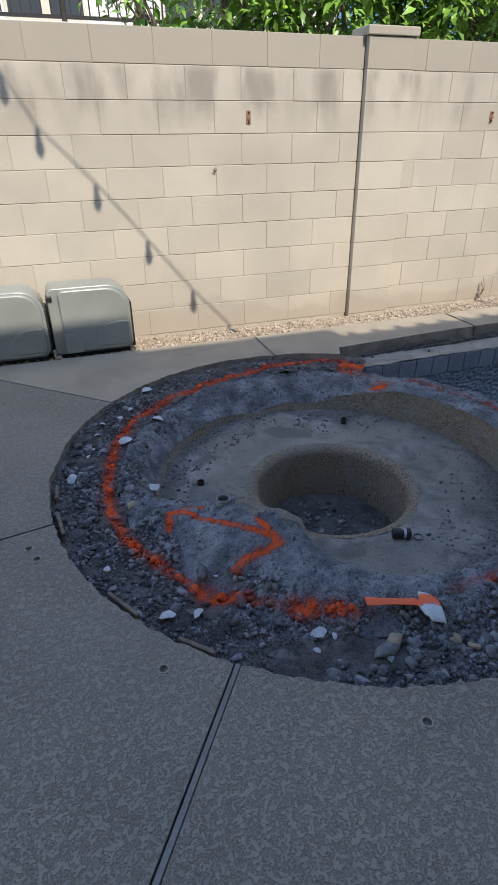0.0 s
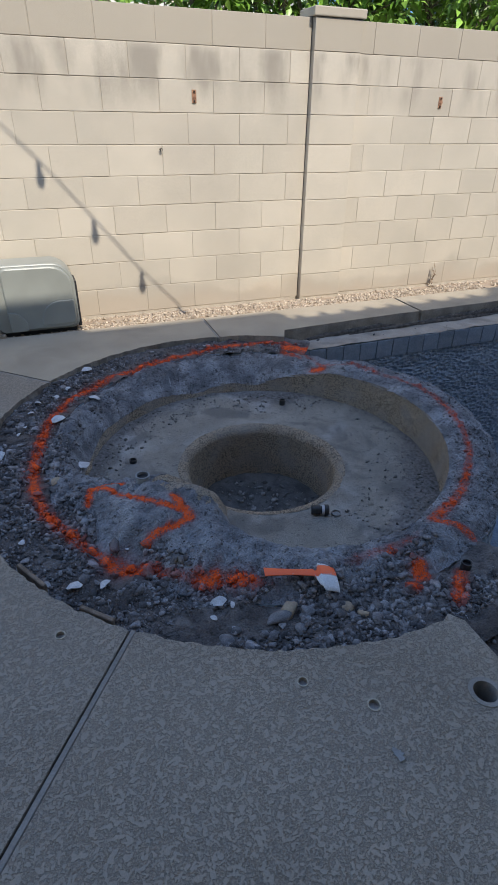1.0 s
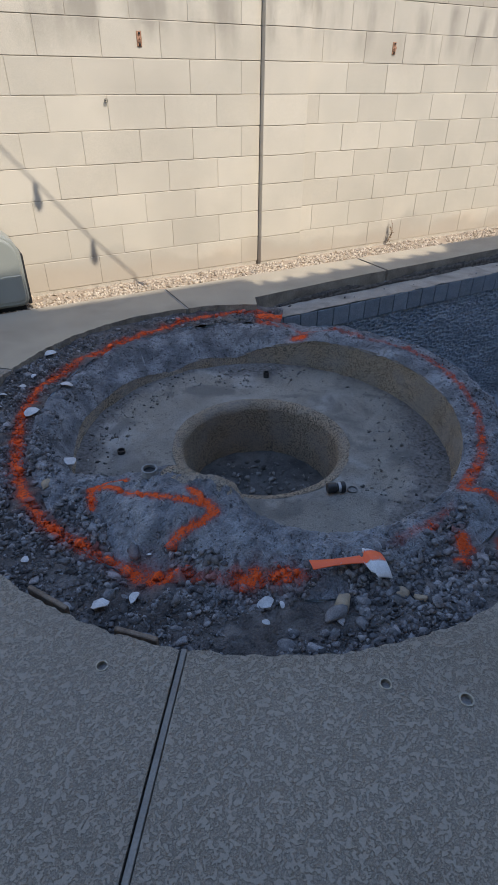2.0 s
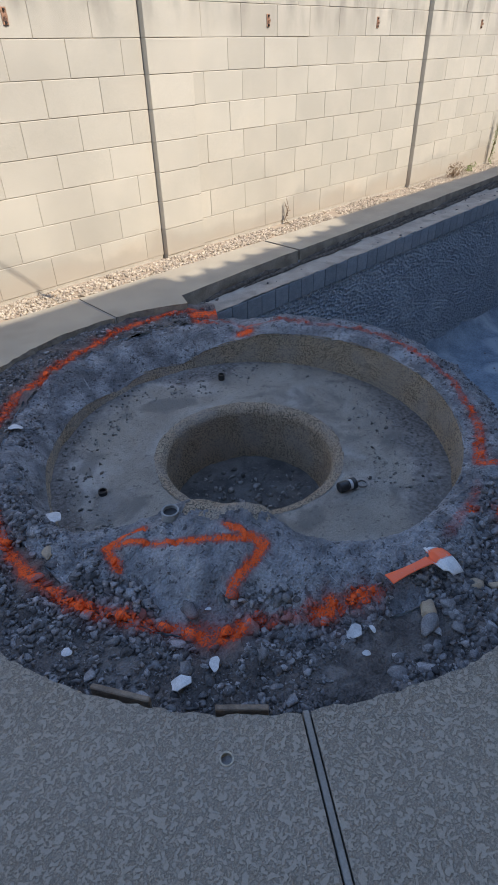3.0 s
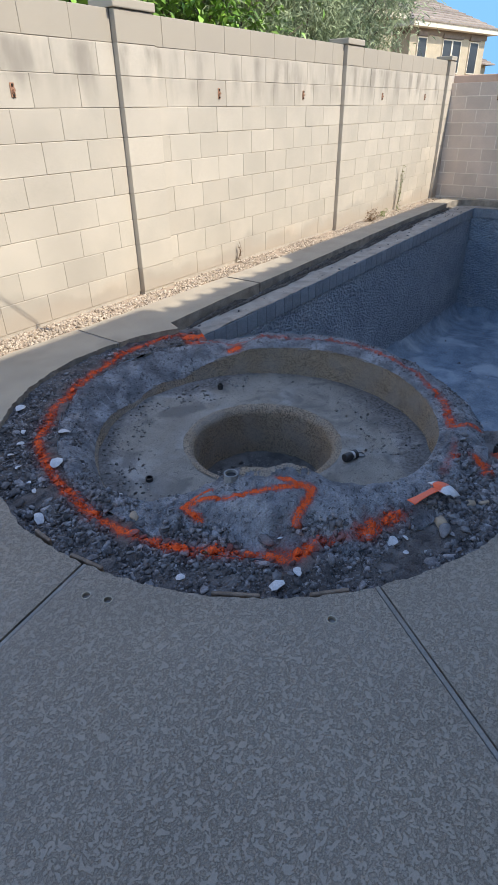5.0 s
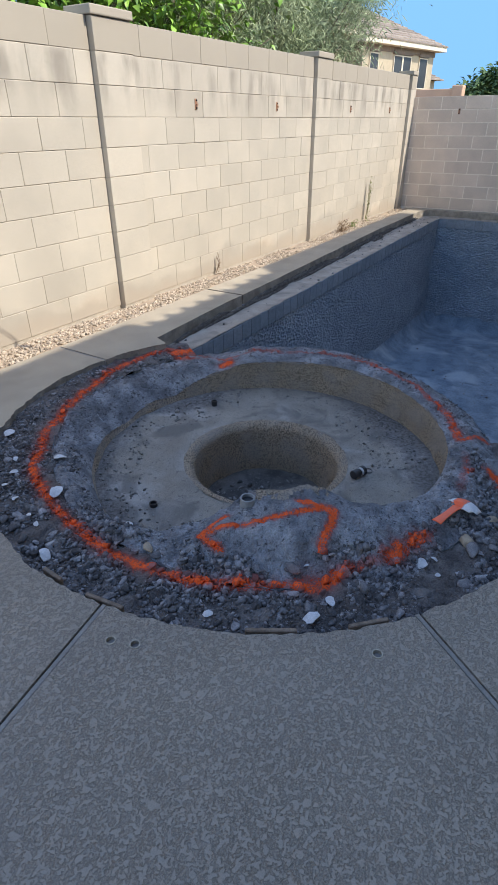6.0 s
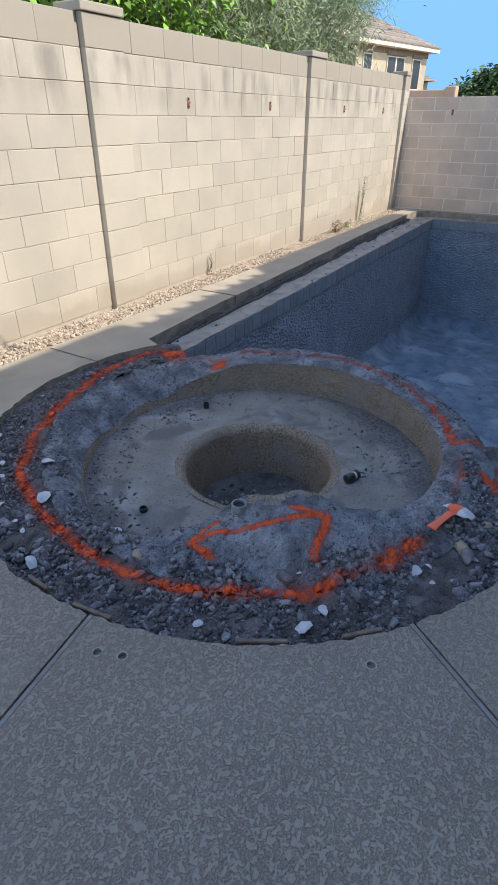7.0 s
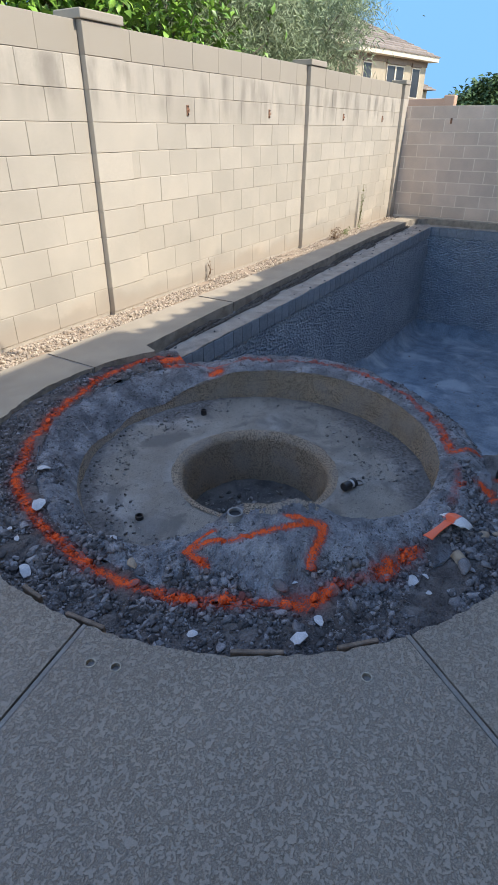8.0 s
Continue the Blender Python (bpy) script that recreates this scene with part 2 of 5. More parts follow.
BENCHM = soiled(dusted(dusted(dusted(mat("dusty_bench", (0.36, 0.334, 0.292), (0.285, 0.265, 0.234), 5.0, 0.95, 1.0, 190.0, c3=(0.40, 0.40, 0.40), dist=0.018), (0.11, 0.103, 0.095), 0.7, 52.0, 0.58, 0.68), (0.47, 0.462, 0.45), 0.7, 2.4, 0.48, 0.68), (0.15, 0.144, 0.137), 0.75, 4.2, 0.49, 0.66))
AGGR = sprayed(pebbled(mat("pebble_aggregate", (0.51, 0.395, 0.29), (0.39, 0.30, 0.222), 10.0, 0.9, 1.0, 170.0, c3=(0.5, 0.5, 0.5), dist=0.012)))
PLASTER = dusted(chipped(mat("pool_plaster", (0.245, 0.30, 0.36), (0.185, 0.23, 0.28), 9.0, 0.9, 1.0, 60.0, dist=0.03)), (0.40, 0.45, 0.505), 0.45, 1.2)
POOLFLOOR = dusted(mat("dusty_pool_floor", (0.235, 0.30, 0.37), (0.155, 0.205, 0.265), 5.0, 0.95, 1.0, 45.0, c3=(0.5, 0.5, 0.5), dist=0.02), (0.40, 0.465, 0.53), 0.65, 1.6)
WTILE = mat("waterline_tile", (0.25, 0.285, 0.325), (0.21, 0.245, 0.285), 20.0, 0.8, 0.6, 90.0, vary=0.10)
LEDGE = dusted(mat("bond_beam_top", (0.40, 0.362, 0.315), (0.31, 0.28, 0.245), 6.0, 0.95, 0.5, 150.0), (0.20, 0.18, 0.16), 0.6, 7.0)
SAND = mat("tan_earth", (0.42, 0.33, 0.24), (0.34, 0.26, 0.19), 8.0, 0.97, 0.7)
GRAVEL = mat("landscape_gravel", (0.52, 0.43, 0.33), (0.36, 0.29, 0.22), 25.0, 0.95, 0.4, vary=0.3)
STUCCO = mat("cream_stucco", (0.47, 0.385, 0.265), (0.42, 0.345, 0.24), 3.0, 0.95, 0.5, 200.0)
ROOF = mat("roof_tile", (0.30, 0.24, 0.19), (0.22, 0.175, 0.14), 3.0, 0.9, 0.4, 60.0, vary=0.2)
BIN = mat("green_grey_plastic", (0.34, 0.352, 0.318), (0.27, 0.28, 0.252), 3.0, 0.32, 0.15, 200.0, spec=0.5)
PITM = dusted(mat("dusty_pit_floor", (0.155, 0.15, 0.145), (0.085, 0.083, 0.081), 12.0, 0.95, 1.0, 150.0, c3=(0.4, 0.4, 0.4), dist=0.02), (0.20, 0.196, 0.19), 0.5, 6.0)
FARLEAF = mat("distant_leaf", (0.075, 0.13, 0.045), (0.12, 0.18, 0.06), 2.0, 0.7, 0.1, 60.0, vary=0.3)
STRIP = mat("joint_strip_grey", (0.31, 0.288, 0.26), (0.24, 0.222, 0.20), 12.0, 0.8, 0.3, 200.0)
ANCHOR = mat("tarnished_metal", (0.30, 0.29, 0.28), (0.18, 0.175, 0.17), 60.0, 0.6, 0.3, 200.0)
BRASS = mat("dull_brass", (0.46, 0.41, 0.33), (0.34, 0.30, 0.24), 60.0, 0.5, 0.2, 200.0, metal=0.3)
PALEPVC = mat("dusty_grey_pvc", (0.30, 0.31, 0.315), (0.22, 0.225, 0.23), 40.0, 0.7, 0.2, 200.0)
TORN = mat("torn_mortar", (0.15, 0.13, 0.112), (0.055, 0.048, 0.042), 30.0, 0.95, 1.0, 120.0, dist=0.012)
GRIT = mat("bench_grit", (0.25, 0.24, 0.228), (0.14, 0.135, 0.13), 25.0, 0.95, 0.4, 220.0, vary=0.5)
SKY = bpy.data.materials.new("clear_sky")
SKY.use_nodes = True
_em = SKY.node_tree.nodes.new("ShaderNodeEmission")
_em.inputs["Color"].default_value = (0.25, 0.56, 1.0, 1)
_em.inputs["Strength"].default_value = 0.66
SKY.node_tree.links.new(_em.outputs[0], SKY.node_tree.nodes["Material Output"].inputs["Surface"])
STONE = sprayed(mat("rubble_stone", (0.275, 0.27, 0.28), (0.13, 0.128, 0.135), 25.0, 0.95, 0.7, 220.0, c3=(0.45, 0.45, 0.45), vary=0.6))
TANSTONE = mat("tan_stone", (0.40, 0.32, 0.23), (0.30, 0.24, 0.18), 20.0, 0.9, 0.4, 200.0)
SHARD = mat("white_plaster", (0.60, 0.61, 0.63), (0.48, 0.49, 0.51), 30.0, 0.7, 0.3, 200.0)
PVC = sprayed(mat("white_plastic", (0.74, 0.75, 0.77), (0.66, 0.68, 0.71), 25.0, 0.45, 0.15, 200.0, spec=0.5))
ORANGE = mat("orange_paint", (0.95, 0.13, 0.025), (0.80, 0.09, 0.02), 40.0, 0.7, 0.3, 200.0)
BLACK = mat("black_plastic", (0.018, 0.018, 0.02), (0.03, 0.03, 0.032), 30.0, 0.45, 0.2, 200.0, spec=0.5)
GREYPVC = mat("grey_pvc", (0.25, 0.25, 0.245), (0.18, 0.18, 0.18), 30.0, 0.7, 0.2, 200.0)
RUST = mat("rusted_steel", (0.46, 0.25, 0.15), (0.30, 0.16, 0.10), 60.0, 0.85, 0.5, 300.0)
WOOD = mat("form_board", (0.27, 0.21, 0.16), (0.17, 0.13, 0.10), 30.0, 0.9, 0.5, 200.0)
LEAF = mat("citrus_leaf", (0.135, 0.27, 0.03), (0.25, 0.40, 0.06), 6.0, 0.4, 0.1, 60.0, vary=0.45, spec=0.5)
NEEDLE = mat("grey_green_needle", (0.30, 0.36, 0.19), (0.42, 0.47, 0.28), 2.0, 0.7, 0.1, 60.0, vary=0.25)
WEED = mat("weed_leaf", (0.12, 0.19, 0.05), (0.26, 0.24, 0.10), 12.0, 0.7, 0.1, vary=0.3)
DRY = mat("dry_twigs", (0.24, 0.16, 0.10), (0.15, 0.10, 0.06), 20.0, 0.9, 0.2, vary=0.3)
BARK = mat("bark", (0.22, 0.17, 0.12), (0.13, 0.10, 0.075), 18.0, 0.95, 0.8)
WHITEST = mat("white_stucco", (0.78, 0.73, 0.66), (0.70, 0.66, 0.60), 3.0, 0.95, 0.4, 200.0)
PEACH = mat("peach_stucco", (0.66, 0.43, 0.28), (0.60, 0.39, 0.26), 2.0, 0.95, 0.4, 200.0)
TRIM = mat("pale_trim", (0.70, 0.60, 0.46), (0.64, 0.55, 0.42), 5.0, 0.8, 0.2)
BROWN = mat("brown_trim_and_eave_shade", (0.20, 0.15, 0.115), (0.17, 0.13, 0.10), 5.0, 0.85, 0.3)
IRON = mat("dark_iron", (0.03, 0.027, 0.025), (0.05, 0.043, 0.038), 20.0, 0.6, 0.2, metal=0.4)
GLASS = mat("dark_window_screen", (0.035, 0.04, 0.045), (0.05, 0.055, 0.06), 0.5, 0.45, 0.0, spec=0.3)


# ---- mesh helpers ----
def part(name, bm, material, parent=None, label="", smooth=False):
    me = bpy.data.meshes.new(name)
    bm.normal_update()
    bm.to_mesh(me)
    bm.free()
    return meshpart(name, me, material, parent, label, smooth)


def meshpart(name, me, material, parent=None, label="", smooth=False):
    if material and not me.materials:
        for m in material if isinstance(material, (list, tuple)) else (material,):
            me.materials.append(m)
    if smooth:
        me.shade_smooth()
    ob = new(name, me)
    if parent:
        ob.parent = parent
    if label:
        tagged(ob, label)
    return ob


def thing(name, label, category, at=(0, 0, 0), group="", kind="", turn=0.0):
    ob = new(name)
    ob.location = at
    ob.rotation_euler = (0, 0, radians(turn))
    ob.empty_display_size = 0.1
    return tagged(ob, label, category, group, kind)


def box(bm, x0, x1, y0, y1, z0, z1, bevel=0.0, seg=1):
    r = bmesh.ops.create_cube(bm, size=1.0, matrix=Matrix.LocRotScale(((x0 + x1) / 2, (y0 + y1) / 2, (z0 + z1) / 2), None, (x1 - x0, y1 - y0, z1 - z0)))
    if bevel:
        edges = list({e for v in r["verts"] for e in v.link_edges})
        bmesh.ops.bevel(bm, geom=edges, offset=bevel, segments=seg, profile=0.5, affect="EDGES")
    return bm


def tube(bm, r_out, r_in, z0, z1, n=32, m=Matrix()):
    """A pipe's end: an open ring with wall thickness."""
    rings = []
    for r, z in ((r_in, z0), (r_in, z1), (r_out, z1), (r_out, z0)):
        rings.append([bm.verts.new(m @ Vector((r * math.cos(2 * math.pi * i / n), r * math.sin(2 * math.pi * i / n), z))) for i in range(n)])
    for a, b in ((0, 1), (1, 2), (2, 3)):
        for i in range(n):
            bm.faces.new((rings[a][i], rings[a][(i + 1) % n], rings[b][(i + 1) % n], rings[b][i]))
    return bm


def lathe(bm, profile, n=24, m=Matrix()):
    """A turned solid from (radius, height) pairs; closed at radius 0."""
    rows = []
    for r, z in profile:
        if r < 1e-6:
            rows.append([bm.verts.new(m @ Vector((0, 0, z)))])
        else:
            rows.append([bm.verts.new(m @ Vector((r * math.cos(2 * math.pi * i / n), r * math.sin(2 * math.pi * i / n), z))) for i in range(n)])
    for a, b in zip(rows, rows[1:]):
        for i in range(n):
            q = [a[i % len(a)], a[(i + 1) % len(a)], b[(i + 1) % len(b)], b[i % len(b)]]
            q = list(dict.fromkeys(q))
            if len(q) > 2:
                bm.faces.new(q)
    bmesh.ops.recalc_face_normals(bm, faces=bm.faces)
    return bm


def grid_mesh(name, P, closed=False):
    """A mesh from an array of points [row][column][xyz]; closed joins the last row to the first."""
    nu, nv, _ = P.shape
    idx = np.arange(nu * nv).reshape(nu, nv)
    if closed:
        idx = np.vstack([idx, idx[:1]])
    a, b, c, d = idx[:-1, :-1], idx[1:, :-1], idx[1:, 1:], idx[:-1, 1:]
    q = np.stack([a, b, c, d], -1).reshape(-1, 4)
    return raw_mesh(name, P.reshape(-1, 3), q)


def raw_mesh(name, verts, faces):
    me = bpy.data.meshes.new(name)
    n, k = faces.shape
    me.vertices.add(len(verts))
    me.vertices.foreach_set("co", np.asarray(verts, np.float32).ravel())
    me.loops.add(n * k)
    me.loops.foreach_set("vertex_index", faces.astype(np.int32).ravel())
    me.polygons.add(n)
    me.polygons.foreach_set("loop_start", np.arange(0, n * k, k, dtype=np.int32))
    me.update(calc_edges=True)
    me.validate()
    return me


def slab(bm, outer, holes=(), z0=-0.12, z1=0.0):
    """A plate with that outline and those holes through it."""
    loops = []
    for pts in (outer, *holes):
        vs = [bm.verts.new((x, y, z1)) for x, y in pts]
        loops.append(([bm.edges.new((vs[i], vs[(i + 1) % len(vs)])) for i in range(len(vs))], vs))
    bmesh.ops.triangle_fill(bm, use_beauty=True, use_dissolve=False, edges=[e for es, _ in loops for e in es], normal=(0, 0, 1))
    for f in bm.faces:
        if f.normal.z < 0:
            f.normal_flip()
    for es, vs in loops:
        low = [bm.verts.new((v.co.x, v.co.y, z0)) for v in vs]
        for i in range(len(vs)):
            j = (i + 1) % len(vs)
            f = bm.faces.new((vs[i], low[i], low[j], vs[j]))
            f.material_index = 1
    return bm


def rock_proto(seed, sub=1, flat=0.7, lo=0.38, hi=0.72):
    bm = bmesh.new()
    bmesh.ops.create_icosphere(bm, subdivisions=sub, radius=1.0)
    rnd = random.Random(seed)
    off = Vector((rnd.uniform(-50, 50), rnd.uniform(-50, 50), rnd.uniform(-50, 50)))
    cuts = [(Vector((rnd.gauss(0, 1), rnd.gauss(0, 1), rnd.gauss(0, 1))).normalized(), rnd.uniform(lo, hi)) for _ in range(9)]
    for v in bm.verts:
        for n, d in cuts:
            h = v.co.dot(n)
            if h > d:
                v.co -= n * (h - d)
        v.co *= 1.3 + 0.2 * noise.noise(v.co * 1.7 + off)
        if sub < 3:
            v.co += Vector((rnd.gauss(0, 0.11), rnd.gauss(0, 0.11), rnd.gauss(0, 0.11)))
        v.co.z *= flat
    bmesh.ops.triangulate(bm, faces=bm.faces)
    bm.verts.ensure_lookup_table()
    V = np.array([v.co[:] for v in bm.verts])
    F = np.array([[v.index for v in f.verts] for f in bm.faces])
    bm.free()
    return V, F


PROTOS = [rock_proto(i, 1, 0.6 + 0.06 * (i % 5), 0.26, 0.60) for i in range(16)]
BIGROCKS = [rock_proto(40 + i, 3, 0.75 + 0.05 * (i % 4), 0.52, 0.85) for i in range(8)]


def scatter(name, places, protos, material, parent=None, seed=0, tilt=0.5):
    """One mesh of many small stones at (x, y, z, size)."""
    rng = np.random.default_rng(seed)
    VV, FF, base = [], [], 0
    for x, y, z, s in places:
        V, F = protos[rng.integers(len(protos))]
        a = Euler((rng.normal(0, tilt), rng.normal(0, tilt), rng.uniform(0, 6.283))).to_matrix()
        VV.append((V * (s * rng.uniform(0.62, 1.5, 3))) @ np.array(a).T + (x, y, z))
        FF.append(F + base)
        base += len(V)
    me = raw_mesh(name, np.vstack(VV), np.vstack(FF))
    return meshpart(name, me, material, parent)


def plain(ob, label, category="", group="", kind="structure"):
    return tagged(ob, label, category, group, kind)


# ---- plan ----
YW = 4.48          # face of the block wall
FROW = 0.195       # course height of the cross wall
XF = 10.02         # face of the cross wall
COURSE, BLOCKL = 0.2058, 0.4064
J1, J2, J3 = 2.472, 6.13, 9.787
CX, CY = 1.24, 2.27  # centre of the spa
R_CUT = 1.42
POOL_X0, POOL_X1, POOL_Y0, POOL_Y1 = 1.78, 9.62, -3.2, 3.44
YG = 4.14          # deck's edge along the gravel



def north_edge(x):
    """The pool's far edge, which runs a little askew of the garden wall."""
    return POOL_Y1 + 0.006 + 0.020 * (x - 2.0)


def curve_of(*pairs):
    """A smooth value over the angle in degrees, from (angle, value) pairs."""
    xs, ys = [p[0] for p in pairs], [p[1] for p in pairs]
    table = np.interp(np.arange(3600) / 10.0, xs, ys, period=360)
    flat = table.tolist()

    def value(deg):
        if isinstance(deg, np.ndarray):
            return table[(np.mod(deg, 360) * 10).astype(int) % 3600]
        return flat[int(deg % 360 * 10) % 3600]

    return value


R_IN = curve_of((0, .95), (60, .94), (100, .93), (176, .93), (183, .89), (190, .78), (196, .62), (201, .52), (208, .49), (226, .49), (231, .54), (235, .64), (239, .74), (244, .79), (252, .85), (262, .885), (275, .92), (290, .945))
R_OUT = curve_of((0, 1.27), (12, 1.30), (40, 1.28), (55, 1.24), (75, 1.2), (100, 1.17), (140, 1.11), (188, 1.11), (200, 1.15), (230, 1.17), (290, 1.2), (325, 1.22), (345, 1.25))
R_SPRAY = curve_of((8, 1.13), (22, 1.1), (46, 1.08), (52, 1.2), (60, 1.41), (75, 1.35), (95, 1.235), (114, 1.19), (130, 1.185), (140, 1.2), (151, 1.185), (160, 1.163), (172, 1.166), (183, 1.172), (198, 1.168), (205, 1.153), (211, 1.147), (220, 1.145), (227, 1.113), (233, 1.103), (245, 1.086), (262, 1.05), (294, 1.02), (314, 1.04), (331, 1.062), (350, 1.087))
SPRAY_K = curve_of((0, .75), (12, .6), (20, .35), (30, .62), (40, .4), (45, 1.0), (49, .25), (57, .6), (68, .95), (95, 1.0), (140, 1.1), (185, 1.1), (200, 1.1), (212, .85), (217, 1.1), (225, 1.1), (228, .5), (234, .5), (237, 1.15), (246, 1.1), (249, .2), (262, 0), (269, .42), (284, .36), (290, 0), (296, .95), (318, .9), (330, .7), (350, .82))
SPRAY_W = curve_of((0, .022), (60, .04), (90, .038), (150, .031), (200, .032), (213, .030), (219, .046), (225, .042), (229, .024), (237, .036), (246, .034), (262, .03), (300, .026))
Z_WALL = curve_of((0, -.02), (40, -.05), (58, -.12), (70, -.19), (84, -.17), (96, -.215), (108, -.18), (120, -.16), (132, -.18), (146, -.17), (160, -.215), (176, -.18), (188, -.10), (198, -.15), (228, -.15), (236, -.12), (246, -.10), (262, -.09), (280, -.06), (300, -.04))
Z_CREST = curve_of((0, .0), (35, -.01), (48, -.06), (62, -.06), (110, -.06), (170, -.035), (184, -.035), (192, -.02), (198, .004), (204, .026), (211, .052), (224, .060), (232, .054), (238, .026), (244, -.008), (252, -.012), (264, -.012), (285, -.03), (320, -.01))
Z_OUT = curve_of((0, -.04), (50, -.08), (65, -.06), (90, -.05), (150, -.05), (180, -.06), (220, -.07), (270, -.07), (300, -.08), (335, -.07))
Z_CUT = curve_of((50, -.06), (70, -.035), (150, -.035), (185, -.05), (215, -.055), (250, -.055), (300, -.06))
K_CREST = curve_of((0, .42), (55, .45), (78, .82), (168, .78), (184, .42), (194, .42), (203, .33), (227, .34), (236, .34), (246, .20), (264, .20), (285, .4))
Z_BENCH, Z_PIT, R_PIT = -0.23, -0.57, 0.40


def rough(x, y, z, f, octs, seed=0.0):
    return noise.fractal((x * f + seed, y * f - seed, z * f), 1.0, 2.0, octs, noise_basis="PERLIN_ORIGINAL")


def beam_z(u, deg):
    """Height of the broken ring between its inner (u = 0) and outer edge (u = 1)."""
    a, b, c = Z_WALL(deg), Z_CREST(deg), Z_OUT(deg)
    k = K_CREST(deg)
    if u < k:
        return a + (b - a) * (1 - (1 - u / k) ** 1.8)
    t = min(1.0, (u - k) / (1 - k)) ** 1.8
    return b + (c - b) * t * t * (3 - 2 * t)


def ground_z(x, y):
    """Height of the spa's surfaces under a point, without their fine relief."""
    r, deg = math.hypot(x - CX, y - CY), math.degrees(math.atan2(y - CY, x - CX)) % 360
    ri, ro = float(R_IN(deg)), float(R_OUT(deg))
    if r < R_PIT:
        return Z_PIT
    if r < ri:
        return Z_BENCH
    if r < ro:
        return beam_z((r - ri) / (ro - ri), deg)
    t = min(1.0, (r - ro) / 0.16)
    return Z_OUT(deg) + (Z_CUT(deg) - Z_OUT(deg)) * t

# ---- block walls ----
_blocks = {}


def block_mesh(length, height, depth=0.09, gap=0.0017, cham=0.0025):
    """One wall block: its face at y = 0 looking to -y, softened edges, its back open into the wall."""
    key = (round(length, 3), round(height, 3), gap)
    if key not in _blocks:
        x0, x1, z0, z1 = gap, length - gap, gap, height - gap
        c = cham
        V = [(x0 + c, 0, z0 + c), (x1 - c, 0, z0 + c), (x1 - c, 0, z1 - c), (x0 + c, 0, z1 - c),
             (x0, c, z0), (x1, c, z0), (x1, c, z1), (x0, c, z1),
             (x0, depth, z0), (x1, depth, z0), (x1, depth, z1), (x0, depth, z1)]
        F = [(0, 1, 2, 3)]
        for a in (0, 4):
            for i in range(4):
                j = (i + 1) % 4
                F.append((a + i, a + 4 + i, a + 4 + j, a + j))
        me = bpy.data.meshes.new("block")
        me.from_pydata(V, [], F)
        bm = bmesh.new()
        bm.from_mesh(me)
        bmesh.ops.recalc_face_normals(bm, faces=bm.faces)
        bm.to_mesh(me)
        bm.free()
        _blocks[key] = me
    return _blocks[key]


def courses(x0, x1, first_even, first_odd, k):
    """Ends of the blocks of course k between x0 and x1, from the x1 end backwards."""
    xs, x = [x1], x1 - (first_even if k % 2 == 0 else first_odd)
    while x > x0 + 0.06:
        xs.append(x)
        x -= BLOCKL
    return [x0] + xs[::-1]



wall_north = new("wall_north", None)
tagged(wall_north, "sunlit beige concrete block garden wall with water stains", "wall", kind="structure")
bm = bmesh.new()
box(bm, -9.0, J1 - 0.016, YW + 0.0042, YW + 0.19, -0.3, COURSE * 10 - 0.004)
box(bm, J1 + 0.020, J2 - 0.016, YW + 0.0042, YW + 0.19, -0.3, COURSE * 10 - 0.004)
box(bm, J2 + 0.020, J3 - 0.016, YW + 0.0042, YW + 0.19, -0.3, COURSE * 10 - 0.004)
box(bm, J3 + 0.020, XF + 0.2, YW + 0.0042, YW + 0.19, -0.3, COURSE * 10 - 0.004)
part("mortar_core", bm, MORTAR, wall_north)
def lay(x0, x1, e, o, mat_, parent, proud=0.0, place=None, rows=10, height=COURSE, gap=0.0017):
    rnd = random.Random(int(x0 * 100) + 7)
    for k in range(rows):
        xs = courses(x0, x1, e, o, k)
        for a, b in zip(xs, xs[1:]):
            me = block_mesh(b - a, height, gap=gap)
            if not me.materials:
                me.materials.append(mat_)
            ob = new("block", me)
            ob.parent = parent
            jit = rnd.uniform(-0.0015, 0.0015) - proud
            ob.matrix_basis = place(a, k * height, jit) if place else Matrix.Translation((a, YW + jit, k * height))


# ---- coping and pilaster caps ----
PROUD = 0.048


def pilaster(j, width=0.40):
    bm = box(bmesh.new(), j + 0.004, j + width - 0.004, YW - PROUD + 0.006, YW + 0.19, -0.3, COURSE * 10 - 0.004)
    part("pilaster_core", bm, MORTAR, wall_north)
    bm = box(bmesh.new(), j - 0.018, j + width + 0.018, YW - PROUD - 0.016, YW + 0.2, COURSE * 10 + 0.002, COURSE * 10 + 0.062, 0.008, 2)
    return part("pilaster_cap", bm, BLOCK, wall_north, "flat concrete cap block on the pilaster")


pilaster(J1)
pilaster(J2)
pilaster(J3, XF - J3 - 0.01)

# ---- deck ----
OUT_A, OUT_B, OUT_C, OUT_D = 231.1, 187.5, 136.8, 81.6
RUN = {OUT_A: 234.2, OUT_B: 189.4, OUT_C: 136.7, OUT_D: 89.0}  # the ways the joints run outward


def cut_edge(d0, d1, step=0.5):
    """The sawn and chipped edge of the deck round the spa."""
    pts = []
    n = max(2, int(abs(d1 - d0) / step))
    for i in range(n + 1):
        d = d0 + (d1 - d0) * i / n
        a = radians(d)
        r = R_CUT + 0.012 * noise.noise((d * 0.13, 3.1, 0)) + 0.010 * noise.noise((d * 0.6, 7.7, 0)) + 0.004 * noise.noise((d * 2.1, 1.7, 0))
        pts.append((CX + r * math.cos(a), CY + r * math.sin(a)))
    return pts


